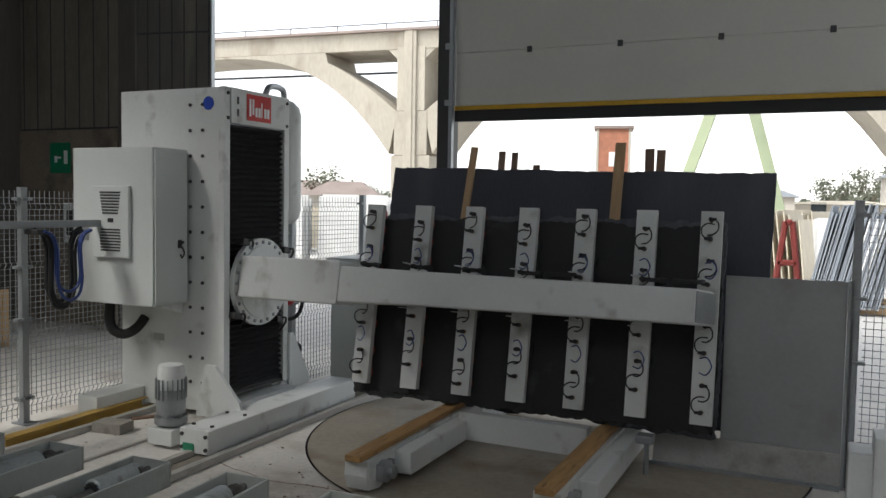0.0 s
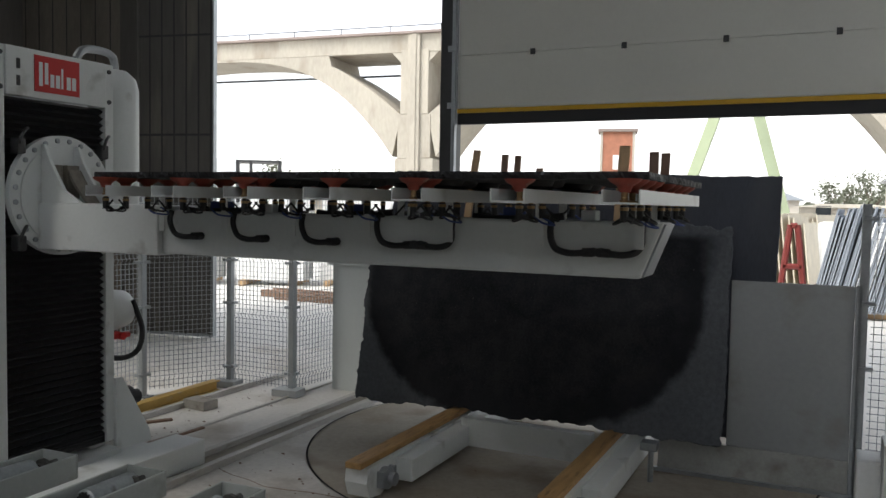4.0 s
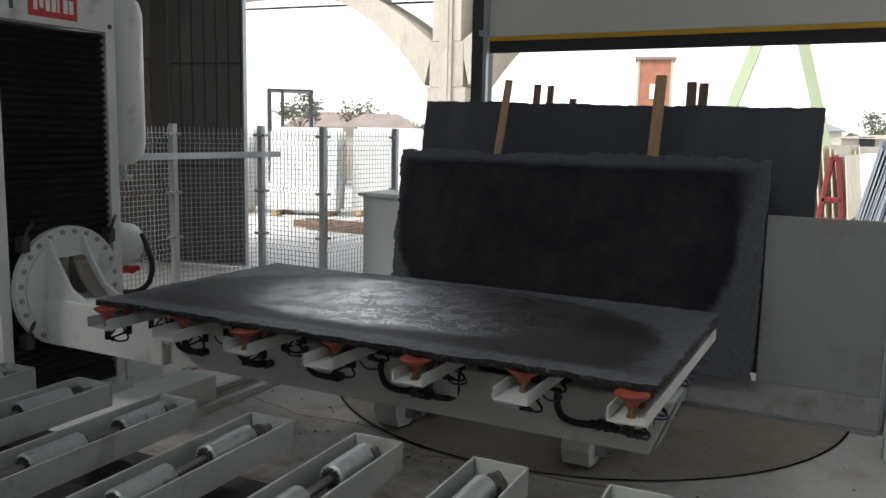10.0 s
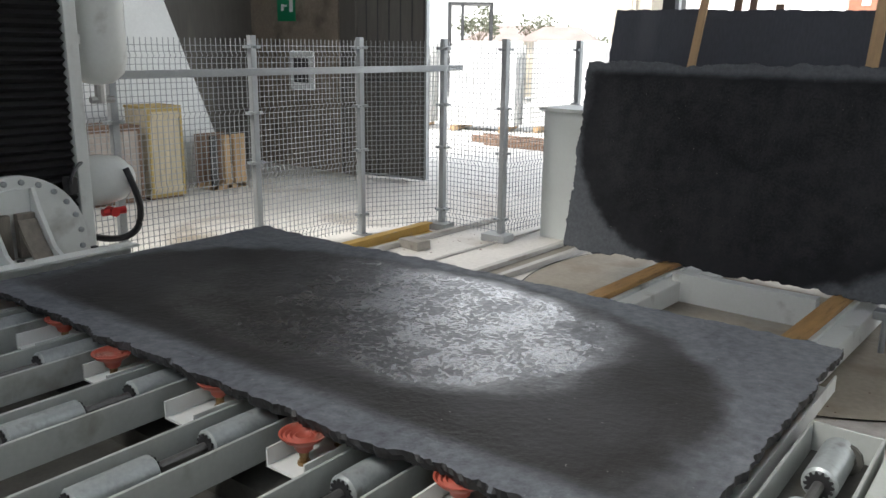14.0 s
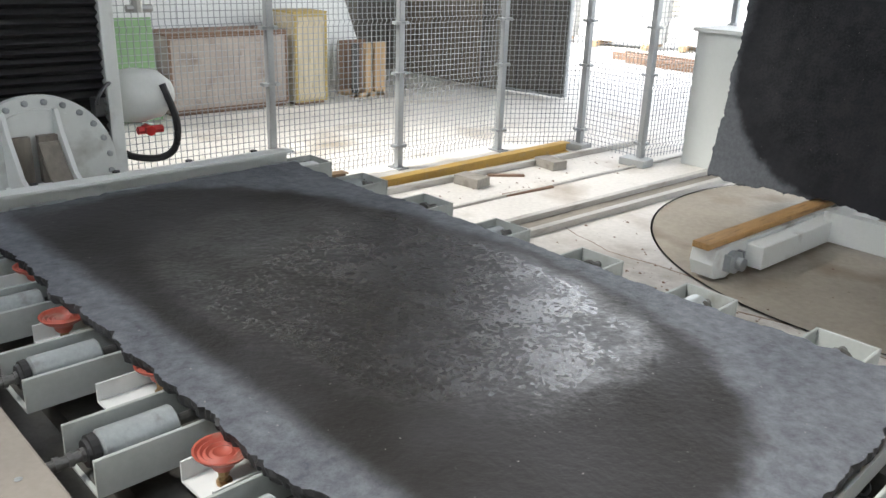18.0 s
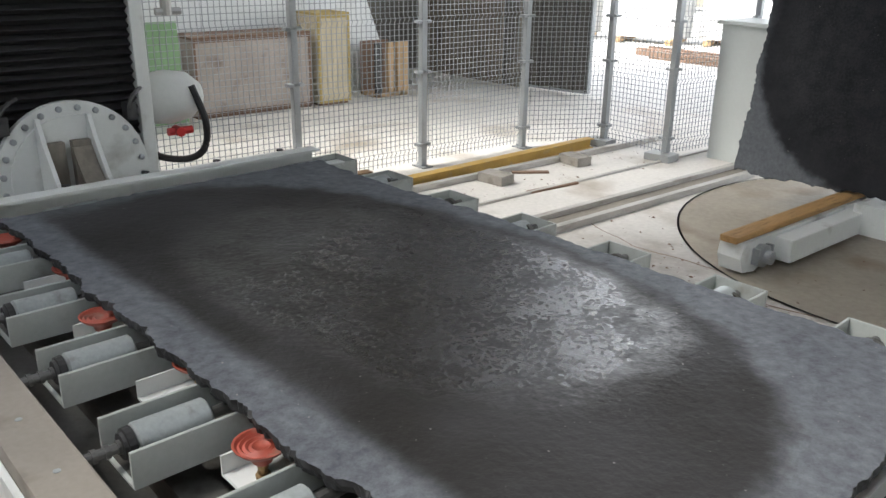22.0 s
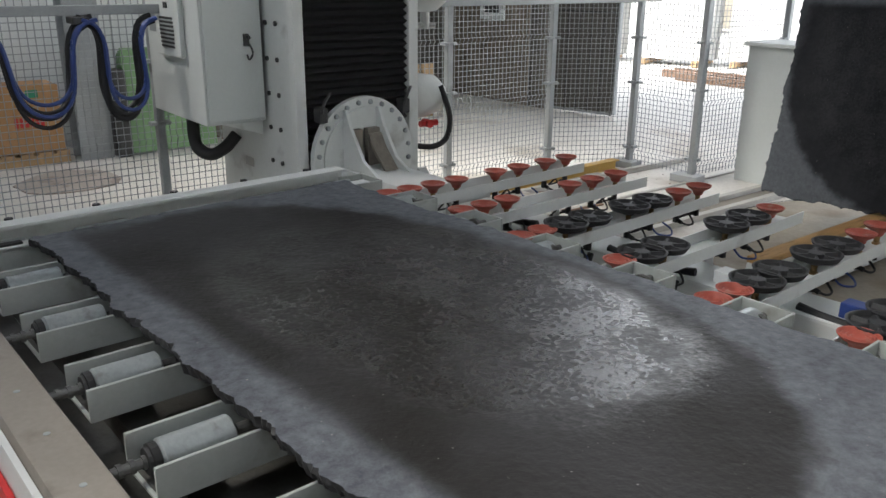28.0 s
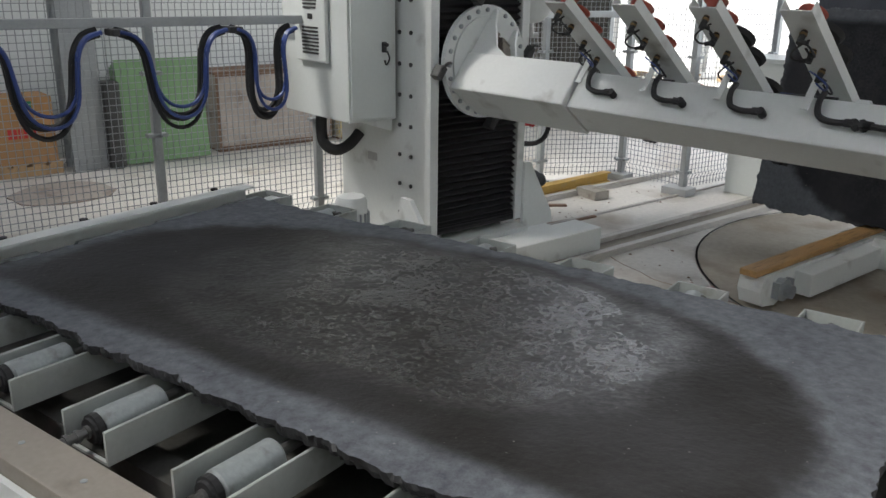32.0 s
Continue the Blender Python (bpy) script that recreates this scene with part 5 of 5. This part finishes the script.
rod(bm, (-64, -2.2, DECK + 0.42), (64, -2.2, DECK + 0.42), 0.03, 6)
for k in range(44):
    rod(bm, (-64 + 3 * k, -2.2, DECK + 0.1), (-64 + 3 * k, -2.2, DECK + 0.42), 0.03, 5)
part("railing", bm, DARK_STEEL, via)
bm = bmesh.new()
rod(bm, (-64, 1.9, 9.72), (64, 1.9, 9.72), 0.07, 6)
part("pipe", bm, DARK_STEEL, via, "dark pipe hung along the arches")
for k in range(-2, 4):
    px = PIER + k * SPAN
    part("pier_foot", B(px - 1.15, px + 1.15, -2.0, 2.0, -0.3, 4.5, bevel=0.04), VIADUCT, via)
    part("pier", B(px - 0.98, px + 0.98, -2.02, 2.02, 4.502, 6.95, bevel=0.04), VIADUCT, via)
    part("pier_head", B(px - 0.83, px + 0.83, -2.04, 2.04, 6.952, 10.5, bevel=0.04), VIADUCT, via)
    part("pilaster", B(px - 0.36, px + 0.36, -2.2, 2.2, -0.3, DECK - 0.004, bevel=0.04), VIADUCT, via)
    part("pilaster", B(px - 0.16, px + 0.16, -2.26, 2.26, -0.3, DECK - 0.008, bevel=0.03), VIADUCT, via)
for k in range(-2, 3):
    x0, x1 = PIER + k * SPAN + 1.3, PIER + (k + 1) * SPAN - 1.3
    mid, hw = (x0 + x1) / 2, (x1 - x0) / 2
    lo = [(mid + hw * i / 20, 10.25 - 5.65 * abs(i / 20) ** 2.9) for i in range(-20, 21)]
    top = []
    for s in (1, -1):
        back = [(mid + s * (hw + 0.5), 6.9), (mid + s * (hw - 0.55), 7.75), (mid + s * (hw - 1.35), 8.35), (mid + s * (hw - 2.45), 9.05), (mid + s * (hw - 3.35), 9.55), (mid + s * (hw - 3.85), 9.78), (mid + s * (hw - 4.0), 10.37)]
        top += back if s > 0 else back[::-1]
    bm = bmesh.new()
    prism(bm, lo + top, -1.98, 1.98, "Y")
    part("arch", bm, VIADUCT, via)
    for s in (1, -1):
        bm = bmesh.new()
        prism(bm, [(mid + s * (hw + 0.5), 10.37), (mid + s * (hw - 0.1), 10.37), (mid + s * (hw + 0.44), 9.85), (mid + s * (hw + 0.5), 9.85)], -1.96, 1.96, "Y")
        part("haunch", bm, VIADUCT, via)

tower = thing("brick_tower", "red brick tower with pale corners and flat cap", "tower", pose(-13.9, 58.5, 0, 0, 0, 14))
part("shaft", B(-1.15, 1.15, -1.15, 1.15, -0.02, 7.2), BRICK_RED, tower)
part("cap", B(-1.36, 1.36, -1.36, 1.36, 7.2, 7.42, bevel=0.04), ROOF_TILE, tower)
for x in (-1.1, 1.1):
    part("corner_strip", B(x - 0.09, x + 0.09, -1.22, -1.14, 0, 7.19), HOUSE_WALL, tower)
part("window", B(-0.3, 0.2, -1.19, -1.14, 4.6, 5.6), WHITE_SHEET, tower)


def house(x, y, w, d, h, r, rz, label, roof):
    ho = thing("house", label, "house", pose(x, y, 0, 0, 0, rz))
    part("wall", B(-w / 2, w / 2, -d / 2, d / 2, -0.02, h), HOUSE_WALL, ho)
    bm = bmesh.new()
    e = 0.5
    v = [bm.verts.new(p) for p in ((-w / 2 - e, -d / 2 - e, h), (w / 2 + e, -d / 2 - e, h), (w / 2 + e, d / 2 + e, h), (-w / 2 - e, d / 2 + e, h), (-w / 4, 0, h + r), (w / 4, 0, h + r))]
    for f in ((0, 1, 5, 4), (1, 2, 5), (2, 3, 4, 5), (3, 0, 4), (3, 2, 1, 0)):
        bm.faces.new([v[i] for i in f])
    part("roof", bm, roof, ho)
    n = max(2, int(w / 2.6))
    for k in range(n):
        xx = -w / 2 + (k + 0.5) * w / n
        for z in ([1.0, 3.8] if h > 4.5 else [1.0]):
            part("window", B(xx - 0.45, xx + 0.45, -d / 2 - 0.04, -d / 2 - 0.003, z, z + 1.3), GLASS_DARK, ho)
    return ho


house(-37, 60, 5.5, 5, 2.3, 1.2, 25, "low pale house with a brown hipped roof", ROOF_TILE)
house(-49, 70, 8, 7, 2.4, 1.5, 30, "low house with a grey-brown roof behind trees", ROOF_TILE)
house(-13, 78, 10, 8, 3.5, 1.5, 8, "pale house with a grey hipped roof", GALV)
house(-7.5, 86, 9, 8, 2.9, 1.2, 4, "low pale house with a grey roof", GALV)
house(0.9, 60, 5.6, 3, 2.2, 0.25, 0, "long low beige shed with a flat roof", BEIGE_STONE)
house(6.2, 70, 5.0, 6, 4.2, 1.0, 0, "pale house with a grey roof behind the yard", GALV)
crane = thing("gantry_crane", "pale lime gantry crane with splayed legs", "crane")
for xa, xb in ((-7.06, -3.9), (-1.4, -4.04)):
    bm = bmesh.new()
    prism(bm, [(xa - 0.25, -0.02), (xa + 0.25, -0.02), (xb + 0.25, 9.5), (xb - 0.25, 9.5)], 39.8, 40.2, "Y")
    part("leg", bm, LIME_STEEL, crane)
part("girder", B(-4.6, -2.8, 30, 60, 9.5, 10.6), LIME_STEEL, crane)


def tree(x, y, h, seed, bare):
    t = thing("tree", "bare grey spring tree beyond the yard" if bare else "leafy grey-green tree beyond the yard", "tree", pose(x, y, 0), "far trees")
    rnd = random.Random(seed)
    bm = bmesh.new()
    rod(bm, (0, 0, -0.05), (0.1, 0, h * 0.5), 0.05 * h * 0.5, 7, 0.02 * h)
    tips = []
    for k in range(9):
        a, z = rnd.random() * 6.28, h * (0.3 + 0.25 * rnd.random())
        tip = (math.cos(a) * h * 0.3 * (0.6 + 0.4 * rnd.random()), math.sin(a) * h * 0.3, z + h * (0.25 + 0.25 * rnd.random()))
        rod(bm, (0.05, 0, z), tip, 0.012 * h, 5, 0.003 * h)
        tips.append(tip)
        for q in range(6 if bare else 2):
            b = rnd.random() * 6.28
            rod(bm, [tip[i] * 0.6 + (0, 0, z * 0.4)[i] for i in range(3)], (tip[0] + math.cos(b) * h * 0.12, tip[1] + math.sin(b) * h * 0.12, tip[2] + h * 0.1 * rnd.random()), 0.005 * h, 4, 0.001)
    part("trunk", bm, BARK, t)
    vs, fs = [], []
    for k in range(200 if bare else 900):
        tip = rnd.choice(tips)
        c = Vector(tip) + Vector((rnd.gauss(0, 0.09), rnd.gauss(0, 0.09), rnd.gauss(0, 0.08))) * h
        s = h * 0.02 * (0.6 + rnd.random())
        u = Vector((rnd.gauss(0, 1), rnd.gauss(0, 1), rnd.gauss(0, 1))).normalized()
        w = u.orthogonal().normalized()
        i = len(vs)
        vs += [c + u * s, c + w * s, c - u * s, c - w * s]
        fs.append((i, i + 1, i + 2, i + 3))
    me = bpy.data.meshes.new("crown")
    me.from_pydata(vs, [], fs)
    me.materials.append(FOLIAGE)
    o = new("crown", me)
    o.parent = t


for k, (x, y, h, b) in enumerate(((-44, 58, 4.6, False), (-40, 60, 4.4, True), (-37, 64, 3.0, False), (-42, 66, 4.4, True), (-33.5, 60, 2.6, False), (3.4, 88, 5.2, False), (6.4, 92, 5.6, False), (0.6, 90, 4.8, False), (9.4, 94, 5.2, True))):
    tree(x, y, h, k, b)


# hazy low woods along the horizon
rnd = random.Random(77)
vs, fs = [], []
for k in range(5200):
    x = rnd.uniform(-95, 40)
    y = 118 + 12 * rnd.random()
    top_ = 3.2 + 1.6 * noise.noise(Vector((x * 0.11, 0, 0))) + 1.0 * noise.noise(Vector((x * 0.5, 3, 0)))
    c = Vector((x, y, max(top_, 0.8) * rnd.random() ** 0.6))
    e = 0.25 + 0.3 * rnd.random()
    u = Vector((rnd.gauss(0, 1), rnd.gauss(0, 1), rnd.gauss(0, 1))).normalized()
    w = u.orthogonal().normalized()
    i = len(vs)
    vs += [c + u * e, c + w * e, c - u * e, c - w * e]
    fs.append((i, i + 1, i + 2, i + 3))
me = bpy.data.meshes.new("far_woods")
me.from_pydata(vs, [], fs)
me.materials.append(FOLIAGE)
tagged(new("far_woods", me), "low grey-green woods along the horizon", "woods", "", "stuff")


# cables hung from the festoon rail, loop after loop
LOOPS = []
for k, w in enumerate((0.70, 0.70, 0.70, 0.72, 0.72, 0.46)):
    rnd = random.Random(60 + k)
    bm = bmesh.new()
    for q in range(4):
        o, sag, lag = 0.03 * q - 0.02, 0.60 + rnd.uniform(-0.05, 0.06), rnd.uniform(-0.03, 0.03)
        pts = []
        for i in range(13):
            a = i / 12
            f = 0.5 - 0.5 * math.cos(2 * math.pi * a)
            pts.append((o + 0.03 * math.sin(3 * a + q), w * (a - 0.5) + lag * f + 0.045 * math.sin(4 * math.pi * a), 1.695 - 0.012 * q - sag * f))
        tube(bm, pts, 0.018 if q < 2 else 0.014, 7, 3)
    loop = part("cable_loop", bm, DARK_RUBBER, fest, "black cable loop", smooth=True)
    bm = bmesh.new()
    for q in range(2):
        pts = []
        for i in range(13):
            a = i / 12
            f = 0.5 - 0.5 * math.cos(2 * math.pi * a)
            pts.append((0.09 + 0.02 * q, w * (a - 0.5) + 0.045 * math.sin(4 * math.pi * a) + 0.02 * f, 1.68 - (0.50 + 0.07 * q) * f))
        tube(bm, pts, 0.013, 6, 3)
    part("blue_cable", bm, BLUE_HOSE, loop, "blue cable", smooth=True)
    part("trolley", B(-0.06, 0.10, -w / 2 - 0.05, -w / 2 + 0.05, 1.652, 1.695, bevel=0.01), DARK_STEEL, loop)
    LOOPS.append((loop, (0.04, 0.231, 0.421, 0.612, 0.803, 0.955)[k]))


# ---- what moves ----
# the column and its fittings stand 7 % larger than drawn, about the arm's axis and eye level
for o in loader.children_recursive:
    if o == arm or o.parent == arm or o.name.split(".")[0] in ("base_beam", "base_step", "base_plate", "id_tag", "gusset") or (o.name.startswith("bolt") and o.parent == loader):
        continue
    if o.matrix_basis.translation.length > 0:
        q = o.matrix_basis.translation
        o.matrix_basis.translation = (q.x * 1.068, q.y * 1.068, 1.975 + (q.z - 1.975) * 1.068 if q.z > 0.3 else q.z)
    else:
        for v in o.data.vertices:
            q = v.co
            v.co = (q.x * 1.068, q.y * 1.068, 1.975 + (q.z - 1.975) * 1.068 if q.z > 0.3 else q.z)
# seconds, column along the track, pivot height, tilt of the arm
MOVES = [
    (0, 6.56, 1.205, -9.5), (0.5, 6.44, 1.25, -9.5), (1, 6.19, 1.335, -9), (1.5, 5.84, 1.455, -6), (2, 5.52, 1.575, 8), (2.5, 5.22, 1.69, 31), (3, 4.93, 1.81, 60),
    (3.5, 4.65, 1.927, 80), (4, 4.41, 1.99, 90), (4.5, 4.27, 2.01, 90), (5, 4.21, 2.01, 90), (5.5, 4.21, 1.98, 90), (6, 4.21, 1.885, 90), (6.5, 4.21, 1.755, 90),
    (7, 4.22, 1.617, 90), (7.5, 4.22, 1.478, 90), (8, 4.22, 1.34, 90), (8.5, 4.21, 1.21, 90), (9, 4.20, 1.08, 90), (9.5, 4.19, 0.965, 90), (10, 4.18, 0.935, 90),
    (11, 4.10, 0.93, 90), (11.5, 3.84, 0.9214, 90), (12, 3.55, 0.9077, 90), (12.5, 3.29, 0.8941, 90), (13, 3.03, 0.8785, 90), (13.5, 2.75, 0.8618, 90), (14, 2.46, 0.8502, 90),
    (14.5, 2.14, 0.8405, 90), (15, 1.92, 0.8339, 90), (15.5, 1.82, 0.8293, 90), (16.5, 1.73, 0.821, 90), (17.5, 1.675, 0.82, 90), (19, 1.675, 0.82, 90), (20, 1.685, 0.805, 90), (22, 1.69, 0.807, 90), (23, 1.685, 0.815, 90),
    (23.5, 1.685, 0.815, 90), (24, 1.685, 0.81, 90), (24.5, 1.685, 0.806, 90), (25, 1.69, 0.805, 90), (25.5, 1.86, 0.803, 90), (27.5, 3.06, 0.805, 90), (28, 3.36, 0.805, 90),
    (28.5, 3.66, 0.81, 90), (29, 3.95, 0.82, 90), (29.5, 4.22, 0.85, 90), (30, 4.27, 0.92, 90), (30.5, 4.34, 1.03, 90), (31, 4.39, 1.14, 90), (31.3, 4.42, 1.23, 88),
    (31.5, 4.43, 1.295, 83.5), (31.6, 4.44, 1.33, 79), (31.8, 4.44, 1.395, 66.5), (32, 4.44, 1.46, 53)]
SKEW = 2.2
TURNS = [(0, SKEW), (30.7, SKEW), (31, SKEW + 0.8), (31.25, SKEW + 2.4), (31.5, SKEW + 4.8), (31.75, SKEW + 8.5), (32, SKEW + 13.0)]
HOLD = pose(2.56, C, -0.118)


def swing(t):
    """The arm's small turn about the upright as it comes over the table."""
    return 3.2 * min(max((t - 9) / 8, 0), 1)


def motions():
    walk(loader, [(t, pose(LX, y, 0)) for t, y, z, a in MOVES])
    walk(arm, [(t, pose(0, 0, z, a, 0, swing(t))) for t, y, z, a in MOVES])
    rows = [(t, pose(LX, y, z, a, 0, swing(t)) @ HOLD) for t, y, z, a in MOVES if t <= 19]
    rest = rows[-1][1]
    pivot = pose(PX, PY, 0)
    spin = [(t, pivot @ pose(0, 0, 0, 0, 0, a)) for t, a in TURNS]
    start = spin[0][1]
    walk(table, spin)
    walk(laid, rows + [(t, m @ start.inverted() @ rest) for t, m in spin if t > 19])
    for loop, f in LOOPS:
        walk(loop, [(t, pose(-5.66, -1.0 + (y - 1.07 + 1.0) * f, 0)) for t, y, z, a in MOVES])


motions()
